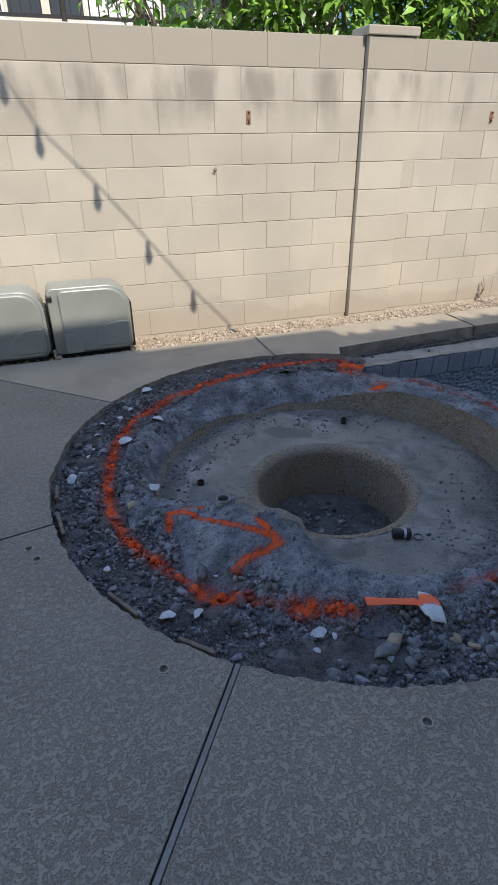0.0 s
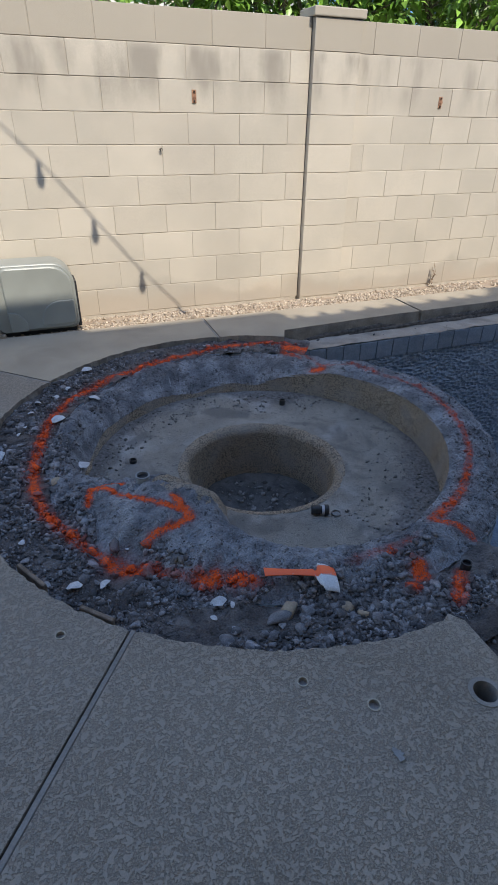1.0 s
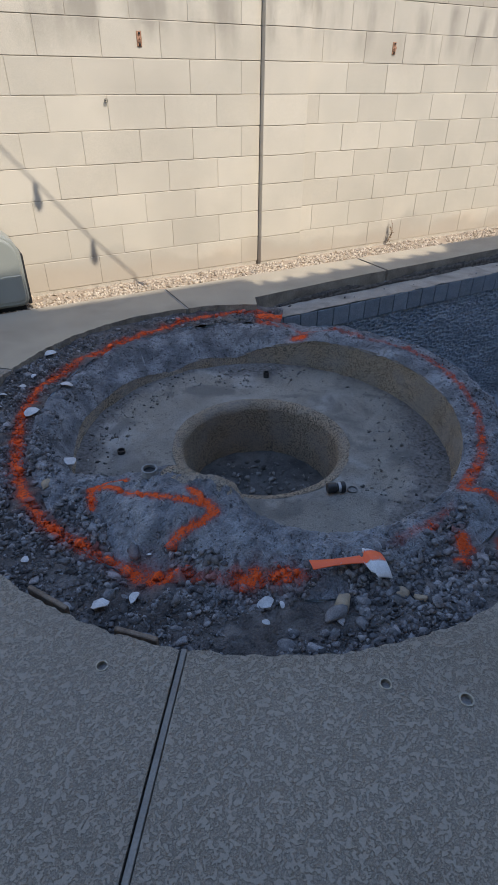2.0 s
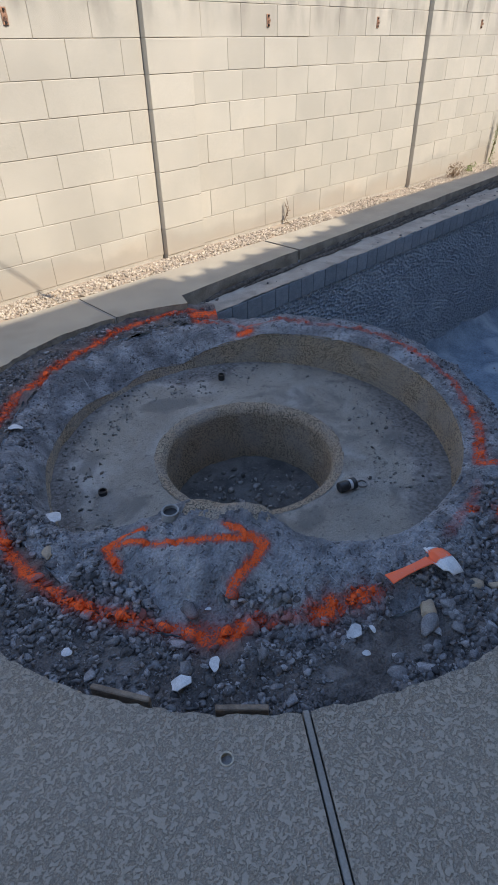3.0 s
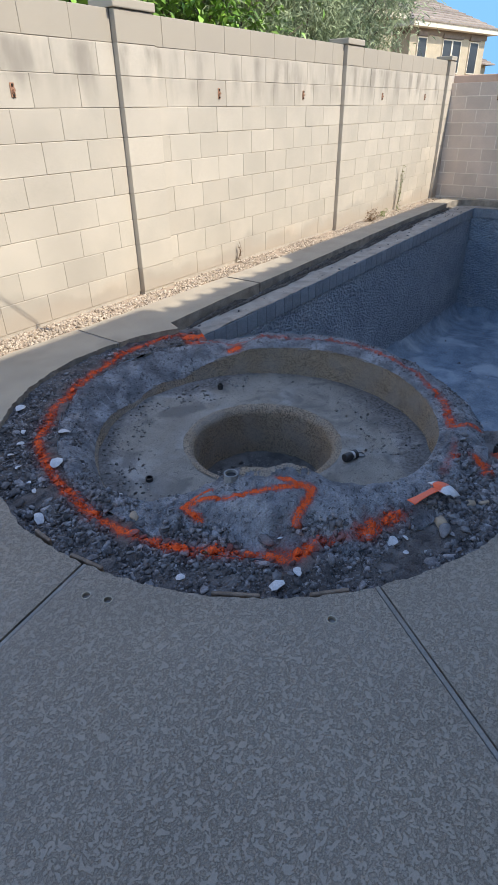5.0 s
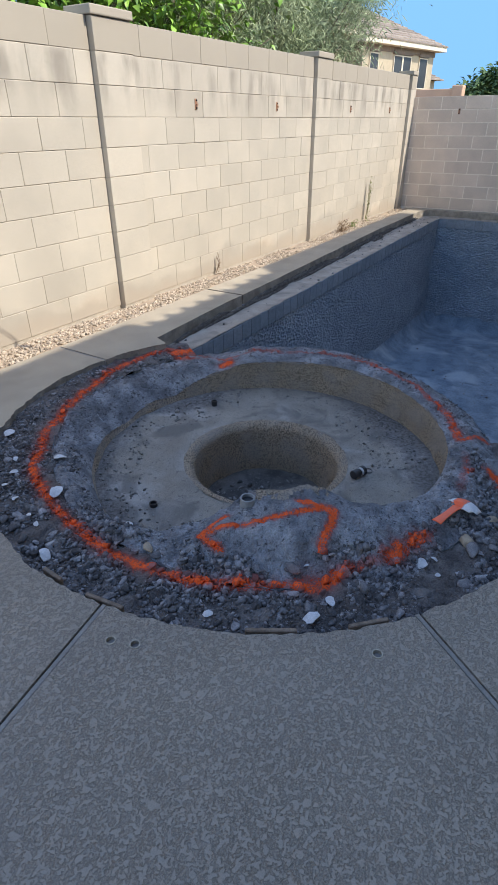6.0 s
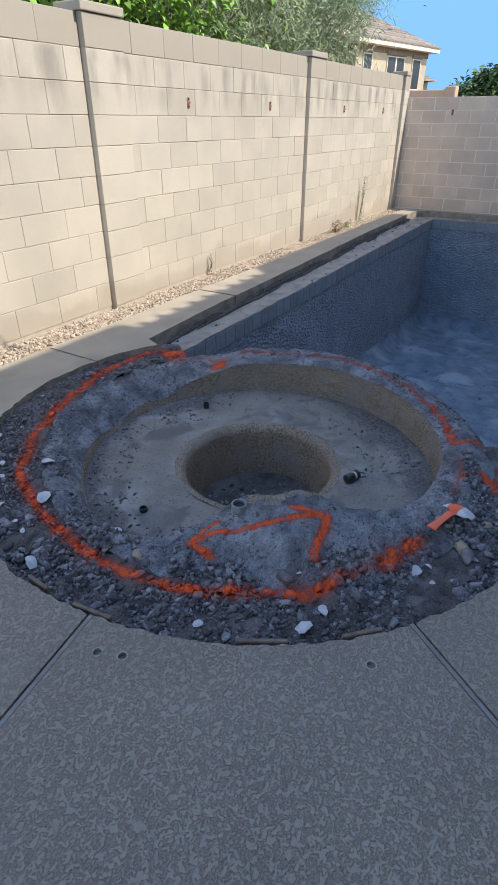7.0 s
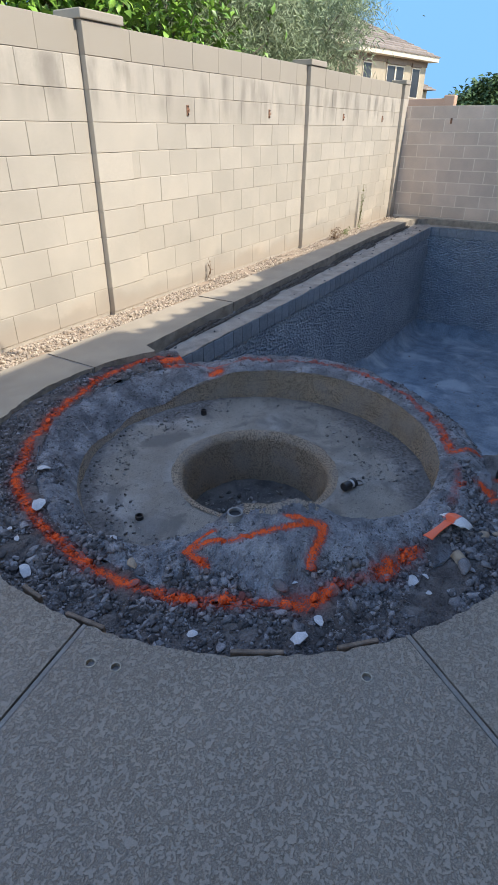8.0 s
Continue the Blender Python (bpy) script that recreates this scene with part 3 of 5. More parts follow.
def ray_to(deg, x=None, y=None):
    px, py = CX + R_CUT * math.cos(radians(deg)), CY + R_CUT * math.sin(radians(deg))
    c, s = math.cos(radians(RUN[deg])), math.sin(radians(RUN[deg]))
    t = (x - px) / c if x is not None else (y - py) / s
    return px + t * c, py + t * s


def ring_pts(x, y, r, n=24):
    return [(x + r * math.cos(2 * math.pi * i / n), y + r * math.sin(2 * math.pi * i / n)) for i in range(n)]


def shift(p, deg, d):
    """A point moved d to the left of the joint that runs outward at that angle."""
    return p[0] - d * math.sin(radians(deg)), p[1] + d * math.cos(radians(deg))


DECK_HOLES = [(0.129, 1.224, 0.014), (0.782, 0.808, 0.014), (0.94, 0.672, 0.016), (-0.264, 1.959, 0.014), (-0.235, 1.883, 0.014), (1.265, 0.595, 0.036)]
pool_deck = plain(new("pool_deck"), "grey knockdown-textured concrete pool deck with sawn joints", "deck")
HW = 0.0125


def deck_slab(d0, d1, far, holes, label="", top=DECK):
    """A slab between the joints at d0 and d1 (d1 > d0), with the outline far from joint d1 back to joint d0."""
    arc = cut_edge(d0, d1)
    arc[0] = shift(arc[0], d0, HW)
    arc[-1] = shift(arc[-1], d1, -HW)
    pts = arc + far
    bm = bmesh.new()
    slab(bm, pts, [ring_pts(x, y, r) for x, y, r in holes])
    ob = part("deck_slab", bm, [top, PALEEDGE if top is LITDECK else EDGE], pool_deck, label)
    return ob


ymin = -9.0
a_far, b_far = ray_to(OUT_A, y=ymin), ray_to(OUT_B, x=-9.0)
c_far, d_far = ray_to(OUT_C, y=YG), ray_to(OUT_D, y=YG)
h = DECK_HOLES
XD = 1.385
deck_slab(OUT_A, 273.5, [(1.352, 0.875), (XD, 0.83), (XD + 0.004, 0.4), (XD, -0.6), (XD, ymin), shift(a_far, OUT_A, HW)], [h[1], h[2], h[5]])
deck_slab(OUT_B, OUT_A, [shift(a_far, OUT_A, -HW), (-9.0, ymin), shift(b_far, OUT_B, HW)], [h[0], h[3], h[4]])
deck_slab(OUT_C, OUT_B, [shift(b_far, OUT_B, -HW), (-9.0, YG), shift(c_far, OUT_C, HW)], [])
deck_slab(OUT_D, OUT_C, [shift(c_far, OUT_C, -HW), shift(d_far, OUT_D, HW)], [], "smooth tan concrete slab by the gravel", LITDECK)


def strip_edge(x0, x1, n=70):
    xs = [x0 + (x1 - x0) * i / n for i in range(n + 1)]
    return [(x, float(np.interp(x, (1.9, 2.85, 4.0, 7.3, 9.5), (3.65, 3.715, 3.755, 3.90, 3.93))) + 0.008 * noise.noise((x * 3.1, 5.0, 0)) + 0.004 * noise.noise((x * 14.0, 2.0, 0))) for x in xs]


JX = 3.30
deck_slab(61.0, OUT_D, [shift(d_far, OUT_D, -HW), (JX - HW, YG)] + strip_edge(1.98, JX - HW, 30)[::-1], [], "smooth tan concrete slab by the gravel", LITDECK)
bm = bmesh.new()
slab(bm, strip_edge(JX + HW, 9.5, 110) + [(9.72, 3.86), (9.80, 3.7), (9.80, -3.2), (XF - 0.06, -3.2), (XF - 0.06, YG + 0.05), (JX + HW, YG)])
part("deck_slab", bm, [LITDECK, PALEEDGE], pool_deck, "narrow slab between the pool and the gravel")


def joint_strip(deg, far):
    bm = bmesh.new()
    a = (CX + (R_CUT - 0.005) * math.cos(radians(deg)), CY + (R_CUT - 0.005) * math.sin(radians(deg)))
    L = math.dist(a, far)
    box(bm, 0, L, -0.0082, 0.0082, -0.1, -0.003, 0.002)
    ob = part("joint_strip", bm, STRIP, pool_deck, "grey expansion joint strip")
    ob.matrix_basis = pose(a[0], a[1], 0, 0, 0, RUN[deg])


for deg, far in ((OUT_A, a_far), (OUT_B, b_far), (OUT_C, c_far), (OUT_D, d_far)):
    joint_strip(deg, far)

# ---- spa ----
spa = plain(new("spa_shell"), "stripped round spa of rough grey gunite with orange spray paint", "spa", kind="")
NT = 1260
TH = np.arange(NT) * 360.0 / NT


def lump(x, y, f):
    """Broken facets: flat-topped cells with steps between them."""
    d, p = noise.voronoi((x * f + 0.3 * noise.noise((x * f, y * f, 4.0)), y * f, 0.5))
    return (d[1] - d[0]) * 0.9 - 0.3 + 0.8 * noise.cell(p[0] * 3.1)


def polar(name, rows, material, parent, amp, freq, octs=5, label="", lumps=0.0, radial=0.0):
    """rows: (radius, height) arrays over the angle; amp: relief in metres per row."""
    nv = len(rows)
    P = np.zeros((NT, nv, 3))
    c, s = np.cos(np.radians(TH)), np.sin(np.radians(TH))
    for j, (r, z) in enumerate(rows):
        P[:, j, 0], P[:, j, 1], P[:, j, 2] = CX + r * c, CY + r * s, z
    for j in range(nv):
        aj = amp[j] if isinstance(amp, (list, np.ndarray)) else amp
        if aj == 0:
            continue
        for i in range(NT):
            x, y, z = P[i, j]
            nz = rough(x, y, z, freq, octs)
            P[i, j, 2] += aj * nz
            if lumps:
                P[i, j, 2] += lumps * aj * (0.7 * lump(x, y, 11.0) + 0.55 * lump(x, y, 34.0))
            if radial:
                q = radial * rough(x, y, z, freq, octs, 31.0) * min(1.0, aj / 0.004)
                P[i, j, 0] += q * c[i]
                P[i, j, 1] += q * s[i]
    me = grid_mesh(name, P, closed=True)
    ob = meshpart(name, me, material, parent, label, smooth=True)
    return ob


ONE = np.ones(NT)
ri, ro = R_IN(TH), R_OUT(TH)
rows = [(ONE * r, ONE * (Z_PIT + 0.02 * (r / R_PIT) ** 4)) for r in np.linspace(0.002, 0.395, 34)]
polar("pit_floor", rows, PITM, spa, 0.010, 9.0, 5, "dusty pit floor with crumbs")
rows = [(ONE * (0.385 + 0.015 * t), ONE * (Z_PIT + 0.005 + (Z_BENCH - 0.05 - Z_PIT) * t)) for t in np.linspace(0, 1, 24)]
rows += [(ONE * (0.40 + 0.06 * (1 - math.cos(a))), ONE * (Z_BENCH - 0.045 + 0.047 * math.sin(a))) for a in np.linspace(0.15, 1.57, 10)]
polar("pit_wall", rows, AGGR, spa, 0.003, 14.0, 4, "brown exposed pebble aggregate wall", radial=0.004)
rows = [(0.455 + (ri + 0.01 - 0.455) * t, ONE * Z_BENCH) for t in np.linspace(0, 1, 48)]
bench = polar("bench", rows, BENCHM, spa, 0.006, 5.0, 6, "dusty grey bench floor")
SOIL_R = curve_of((0, .80), (30, .86), (48, .80), (56, .68), (76, .66), (84, .80), (110, .76), (150, .74), (186, .72), (205, .52), (235, .60), (246, .74), (270, .82), (285, .70), (320, .66), (345, .72))


def soil_at(x, y):
    r, deg = math.hypot(x - CX, y - CY), math.degrees(math.atan2(y - CY, x - CX)) % 360
    return max(0.0, min(1.0, (r - SOIL_R(deg)) / 0.16 + 0.25 * noise.noise((x * 5, y * 5, 8.0))))


at = bench.data.attributes.new("soil", "FLOAT", "POINT")
at.data.foreach_set("value", np.array([soil_at(v.co.x, v.co.y) for v in bench.data.vertices], np.float32))
zw = Z_WALL(TH)
rows = [(ri + 0.018 * t, Z_BENCH - 0.005 + (zw + 0.008 - Z_BENCH) * t) for t in np.linspace(0, 1, 16)]
polar("basin_wall", rows, AGGR, spa, 0.004, 12.0, 4, "brown exposed pebble aggregate wall", radial=0.006)
us = np.linspace(0, 1, 60)
rows = [(ri + 0.012 + (ro - ri - 0.012) * u, np.array([beam_z(u, d) for d in TH])) for u in us]
amp = np.interp(us, [0, .08, .5, 1], [.010, .018, .022, .018])
beam = polar("ring_beam", rows, [GUNITE, AGGR], spa, amp, 5.0, 8, "rough broken grey gunite ring with orange paint", lumps=0.5)


def pebble_slope(x, y):
    """Where the old pebble lining is left on the inner slope of the mound."""
    r, deg = math.hypot(x - CX, y - CY), math.degrees(math.atan2(y - CY, x - CX)) % 360
    ragged = 0.05 * noise.noise((x * 9, y * 9, 1.5)) + 0.025 * noise.noise((x * 37, y * 37, 2.5))
    return 206 + 60 * ragged < deg < 236 and r < 0.735 + ragged


for f in beam.data.polygons:
    if f.center.x < CX and pebble_slope(f.center.x, f.center.y):
        f.material_index = 1
# outer face of the ring towards the pool
rows = [(ro + 0.0 + 0.02 * t, Z_OUT(TH) - 0.0 - t * 1.75) for t in np.linspace(0, 1, 40)]
polar("outer_wall", rows, PLASTER, spa, np.interp(np.linspace(0, 1, 40), [0, .05, 1], [.02, .004, .004]), 7.0, 8, "blue-grey plastered outer wall", radial=0.01)

# ---- dirt in the trench ----
trench = plain(new("ground_dirt"), "dark dirt and rubble in the cut round the spa", "dirt")
rows = [(ro - 0.01 + (1.52 - ro) * t, Z_OUT(TH) + (Z_CUT(TH) - Z_OUT(TH)) * min(1, t * 1.9)) for t in np.linspace(0, 1, 50)]
keep0, keep1 = 54.0, 297.0


def trench_mesh():
    nv = len(rows)
    ii = np.where((TH >= keep0) & (TH <= keep1))[0]
    P = np.zeros((len(ii), nv, 3))
    for j, (r, z) in enumerate(rows):
        P[:, j, 0], P[:, j, 1], P[:, j, 2] = CX + r[ii] * np.cos(np.radians(TH[ii])), CY + r[ii] * np.sin(np.radians(TH[ii])), z[ii]
    for i in range(len(ii)):
        for j in range(nv):
            x, y, z = P[i, j]
            P[i, j, 2] += 0.022 * rough(x, y, 0, 6.0, 8) + 0.007 * lump(x, y, 20.0)
    return grid_mesh("dirt", P)


meshpart("dirt", trench_mesh(), DIRT, trench, smooth=True)
gx, gy = np.meshgrid(np.linspace(1.25, POOL_X0, 60), np.linspace(-3.2, 1.25, 300), indexing="ij")
P = np.stack([gx, gy, -0.085 + np.vectorize(lambda x, y: 0.022 * rough(x, y, 0, 6.0, 8))(gx, gy)], -1)
sel = grid_mesh("dirt", P)
meshpart("dirt", sel, DIRT, trench, smooth=True)

# ---- pool ----
pool = plain(new("pool_shell"), "empty swimming pool with rough blue-grey plaster", "pool")


def sheet(name, p0, pu, pv, nu, nv, material, amp, freq, label=""):
    p0, pu, pv = Vector(p0), Vector(pu), Vector(pv)
    n = pu.cross(pv).normalized()
    P = np.zeros((nu, nv, 3))
    for i in range(nu):
        for j in range(nv):
            q = p0 + pu * (i / (nu - 1)) + pv * (j / (nv - 1))
            P[i, j] = q + n * (amp * rough(q.x, q.y, q.z, freq, 5))
    return meshpart(name, grid_mesh(name, P), material, pool, label, smooth=True)


ZL = -0.10
ZB0, ZB1 = -1.5, -2.02
sheet("pool_wall", (POOL_X0 + 0.1, north_edge(POOL_X0 + 0.1), -2.4), (POOL_X1 - POOL_X0 + 0.0, north_edge(POOL_X1 + 0.1) - north_edge(POOL_X0 + 0.1), 0), (0, 0, 2.4 + ZL - 0.15), 260, 80, PLASTER, 0.018, 6.0)
sheet("pool_wall", (POOL_X1, POOL_Y0, -2.4), (0, north_edge(POOL_X1) + 0.08 - POOL_Y0, 0), (0, 0, 2.4 + ZL - 0.15), 180, 60, PLASTER, 0.018, 6.0)
sheet("pool_wall", (POOL_X0, POOL_Y0, -2.4), (0, 1.25 - POOL_Y0, 0), (0, 0, 2.4 - 0.11), 120, 50, PLASTER, 0.015, 6.0)
sheet("pool_wall", (POOL_X0, POOL_Y0, -2.4), (POOL_X1 - POOL_X0, 0, 0), (0, 0, 2.4 - 0.11), 60, 20, PLASTER, 0.01, 6.0)
sheet("pool_floor", (POOL_X0 - 0.1, POOL_Y0 - 0.05, ZB0), (POOL_X1 - POOL_X0 + 0.2, 0, ZB1 - ZB0), (0, POOL_Y1 - POOL_Y0 + 0.3, 0), 120, 100, POOLFLOOR, 0.03, 1.2, "dusty blue-grey pool floor")


def cove(name, along, n, radius=0.38, m=12):
    """The rounded foot where a pool wall turns into the floor; along(t) gives the wall's line and its inward side."""
    P = np.zeros((n, m, 3))
    for i in range(n):
        x, y, nx, ny = along(i / (n - 1))
        zf = ZB0 + (ZB1 - ZB0) * (x - POOL_X0 + 0.1) / (POOL_X1 - POOL_X0 + 0.2)
        for j in range(m):
            a = math.pi / 2 * j / (m - 1)
            q = radius * (1 - math.sin(a)) - 0.03
            h = radius * (1 - math.cos(a)) - 0.02
            w = 0.012 * rough(x, y, h * 2, 4.0, 5)
            P[i, j] = x + nx * (q + w), y + ny * (q + w), zf + h
    return meshpart(name, grid_mesh(name, P), [POOLFLOOR], pool, "rounded dusty foot of the pool wall", smooth=True)


cove("pool_cove", lambda t: (POOL_X0 + 0.3 + (POOL_X1 - POOL_X0 - 0.3) * t, north_edge(POOL_X0 + 0.3 + (POOL_X1 - POOL_X0 - 0.3) * t), 0, -1), 220)
cove("pool_cove", lambda t: (POOL_X1, north_edge(POOL_X1) - (north_edge(POOL_X1) - POOL_Y0) * t, -1, 0), 180)
P = np.zeros((220, 16, 3))
for i in range(220):
    for j in range(16):
        x, y = 1.75 + 8.2 * i / 219, north_edge(1.75 + 8.2 * i / 219) - 0.01 + 0.40 * j / 15
        P[i, j] = x, y, ZL + 0.010 * rough(x, y, 0, 8.0, 6)
meshpart("bond_beam", grid_mesh("bond_beam", P), LEDGE, pool, "exposed pale bond beam where the coping was removed", smooth=True)
P = np.zeros((160, 16, 3))
for i in range(160):
    for j in range(16):
        x, y = POOL_X1 - 0.01 + 0.3 * j / 15, POOL_Y0 + (POOL_Y1 + 0.2 - POOL_Y0) * i / 159
        P[i, j] = x, y, ZL + 0.010 * rough(x, y, 0, 8.0, 6)
meshpart("bond_beam", grid_mesh("bond_beam", P), LEDGE, pool, "", smooth=True)

# ---- earth and gravel ----
bm = bmesh.new()
bmesh.ops.create_grid(bm, x_segments=2, y_segments=2, size=1.0)
for v in bm.verts:
    v.co = Vector((v.co.x * 600, 400 + YG - 0.02 + v.co.y * 400 if v.co.y > -0.5 else YG - 0.02, -0.03))
ground = plain(part("ground", bm, SAND), "tan earth behind and along the garden wall", "ground")

# ---- spray paint on the broken ring, the dirt and the stones ----
STROKES = [  # x, y to x, y, half width, strength
    ((0.450, 2.003), (0.315, 2.035), 0.018, 1.0), ((0.315, 2.035), (0.290, 1.922), 0.018, 1.0), ((0.320, 2.036), (0.409, 1.922), 0.014, 0.95),
    ((0.425, 1.897), (0.498, 1.800), 0.014, 0.95), ((0.498, 1.800), (0.662, 1.643), 0.015, 1.0), ((0.632, 1.752), (0.667, 1.620), 0.022, 1.0),
    ((0.668, 1.615), (0.606, 1.592), 0.022, 1.0), ((0.606, 1.592), (0.490, 1.584), 0.020, 1.0),
    ((1.350, 1.225), (1.365, 1.225), 0.020, 0.8), ((1.440, 1.140), (1.420, 1.110), 0.038, 1.0), ((1.360, 1.070), (1.365, 1.060), 0.028, 0.8),
    ((1.590, 1.080), (1.480, 0.960), 0.030, 0.7), ((1.640, 1.330), (1.760, 1.220), 0.022, 0.72), ((1.640, 1.340), (1.760, 1.400), 0.024, 0.66),
    ((1.930, 3.020), (1.960, 2.990), 0.040, 1.0), ((1.900, 3.420), (2.080, 3.360), 0.060, 0.85), ((1.850, 3.350), (1.900, 3.250), 0.040, 0.6)]


BOUNDS = [(min(q[0][0], q[1][0]) - 0.1, max(q[0][0], q[1][0]) + 0.1, min(q[0][1], q[1][1]) - 0.1, max(q[0][1], q[1][1]) + 0.1, q) for q in STROKES]


def stroke_at(x, y, v):
    for x0, x1, y0, y1, ((ax, ay), (bx, by), h, k) in BOUNDS:
        if x0 < x < x1 and y0 < y < y1:
            dx, dy = bx - ax, by - ay
            t = max(0.0, min(1.0, ((x - ax) * dx + (y - ay) * dy) / (dx * dx + dy * dy)))
            d = math.hypot(x - ax - dx * t, y - ay - dy * t) / (h * (1 + 0.3 * noise.noise((x * 30, y * 30, 1))))
            v = max(v, k * max(0.0, 1.15 - d * d * 0.85), 0.30 * k * max(0.0, 1 - d / 2.6))
    return max(0.0, min(1.0, v))


def paint_at(x, y):
    r, deg = math.hypot(x - CX, y - CY), math.degrees(math.atan2(y - CY, x - CX)) % 360
    off = r - float(R_SPRAY(deg))
    v = 0.0
    if abs(off) > 0.14:
        return stroke_at(x, y, 0.0)
    wob = 0.012 * noise.noise((deg * 0.09, 2.2, 0)) + 0.009 * noise.noise((deg * 0.5, 5.2, 0))
    w = 0.88 * SPRAY_W(deg) * (1.0 + 0.35 * noise.noise((deg * 0.3, 9.0, 0)))
    strength = 0.80 * SPRAY_K(deg) * (1.0 + 0.40 * noise.noise((deg * 0.45, 8.0, 0)) + 0.45 * noise.noise((x * 26, y * 26, 3.0)))
    q = abs(off - wob) / w
    v = strength * max(0.0, 1.0 - q * q * (0.72 + 0.5 * noise.noise((x * 60, y * 60, 6.0))))
    v = max(v, 0.34 * strength * max(0.0, 1.0 - q / 3.2))
    return stroke_at(x, y, v)


def spray(ob, each=1):
    me = ob.data
    co = np.zeros(len(me.vertices) * 3, np.float32)
    me.vertices.foreach_get("co", co)
    co = co.reshape(-1, 3)
    if each > 1:  # one value for each stone
        val = np.repeat([paint_at(x, y) for x, y, _ in co.reshape(-1, each, 3).mean(1)], each)
    else:
        val = [paint_at(x, y) for x, y, _ in co]
    at = me.attributes.new("paint", "FLOAT", "POINT")
    at.data.foreach_set("value", np.array(val, np.float32))
    return ob


for ob in (beam, *trench.children):
    spray(ob)


# ---- waterline tiles ----
def tile_mesh(w, hgt, t=0.012):
    bm = bmesh.new()
    box(bm, 0.003, w - 0.003, -t, 0.004, -hgt + 0.003, -0.003, 0.003)
    me = bpy.data.meshes.new("tile")
    bm.to_mesh(me)
    bm.free()
    me.materials.append(WTILE)
    return me


TILE = tile_mesh(0.153, 0.150)
bm = bmesh.new()
box(bm, 1.90, POOL_X1, 0, 0.1, -0.30, ZL - 0.012)
for v in bm.verts:
    v.co.y += north_edge(v.co.x)
box(bm, POOL_X1, POOL_X1 + 0.1, POOL_Y0, north_edge(POOL_X1), -0.30, ZL - 0.012)
part("tile_bed", bm, PLASTER, pool, "old mortar bed behind the waterline tiles")

# ---- stones and rubble ----
rng = np.random.default_rng(5)


def in_cut(deg):
    return 57 < deg < 294


def rubble_places(n, d0, d1, r0, r1, lo, hi, sink=0.35, power=3.0):
    out = []
    for _ in range(n):
        d, r = rng.uniform(d0, d1), rng.uniform(r0, r1)
        x, y = CX + r * math.cos(radians(d)), CY + r * math.sin(radians(d))
        if r > float(R_OUT(d)) and not in_cut(d % 360):
            continue
        if 272 < d < 276 and r > 1.36:
            continue
        if noise.noise((x * 4.0, y * 4.0, 2.0)) < -0.32:
            continue
        s = 0.62 * (lo + (hi - lo) * rng.random() ** power)
        out.append((x, y, ground_z(x, y) + relief(x, y) + s * (0.5 - sink), s))
    return out


def relief(x, y):
    r, deg = math.hypot(x - CX, y - CY), math.degrees(math.atan2(y - CY, x - CX)) % 360
    if r < float(R_IN(deg)):
        return 0.006 * rough(x, y, Z_BENCH, 5.0, 6)
    if r < float(R_OUT(deg)):
        return 0.022 * rough(x, y, -.05, 5.0, 8)
    return 0.022 * rough(x, y, 0, 6.0, 8)


def stuff(ob, label, category):
    return tagged(ob, label, category, kind="stuff")


places = rubble_places(9000, 57, 290, 1.17, 1.415, 0.003, 0.018)
places += rubble_places(1000, 57, 290, 1.30, 1.41, 0.005, 0.022)
places += rubble_places(2600, 165, 262, 1.08, 1.24, 0.004, 0.026)
places += rubble_places(700, 165, 232, 1.03, 1.15, 0.010, 0.034, power=2.0)
places += rubble_places(1700, 130, 200, 0.99, 1.41, 0.005, 0.026)
places += rubble_places(420, 165, 290, 1.10, 1.40, 0.014, 0.036, power=2.0)
places += rubble_places(500, 60, 170, 1.0, 1.22, 0.002, 0.009)
places += rubble_places(3000, 242, 290, 1.06, 1.40, 0.004, 0.028)
places += rubble_places(380, 300, 345, 1.10, 1.24, 0.004, 0.018)
stuff(spray(scatter("rubble", places, PROTOS, STONE, seed=3), len(PROTOS[0][0])), "dark grey broken gunite rubble in the cut round the spa", "rubble")
PEB = [rock_proto(80 + i, 0 + 1, 0.8) for i in range(4)]
crumbs = rubble_places(14000, 57, 292, 1.0, 1.42, 0.0015, 0.0055, 0.2)
crumbs += rubble_places(700, 292, 417, 1.0, 1.2, 0.0015, 0.006, 0.2)
crumbs += rubble_places(5200, 57, 292, 0.95, 1.22, 0.0015, 0.007, 0.25)
crumbs += rubble_places(2600, 292, 417, 0.97, 1.26, 0.0015, 0.007, 0.25)
places_ring = rubble_places(900, 292, 417, 1.0, 1.25, 0.003, 0.014)
spray(stuff(scatter("rubble", places_ring, PROTOS, STONE, seed=4), "broken grey rubble lying on the spa ring", "rubble"), len(PROTOS[0][0]))
grit = rubble_places(1500, 0, 360, 0.45, 0.93, 0.001, 0.005, 0.15)
grit += rubble_places(380, 290, 352, 0.58, 0.93, 0.002, 0.014, 0.1)
grit += rubble_places(160, 352, 420, 0.78, 0.94, 0.002, 0.012, 0.1)
grit += rubble_places(520, 90, 190, 0.70, 0.93, 0.002, 0.016, 0.1)
grit += rubble_places(220, 40, 84, 0.60, 0.86, 0.003, 0.020, 0.1)
for _ in range(600):
    a, r = rng.uniform(0, 6.283), 0.36 * math.sqrt(rng.random())
    grit.append((CX + r * math.cos(a), CY + r * math.sin(a), Z_PIT + 0.006, 0.002 + 0.016 * rng.random() ** 4))
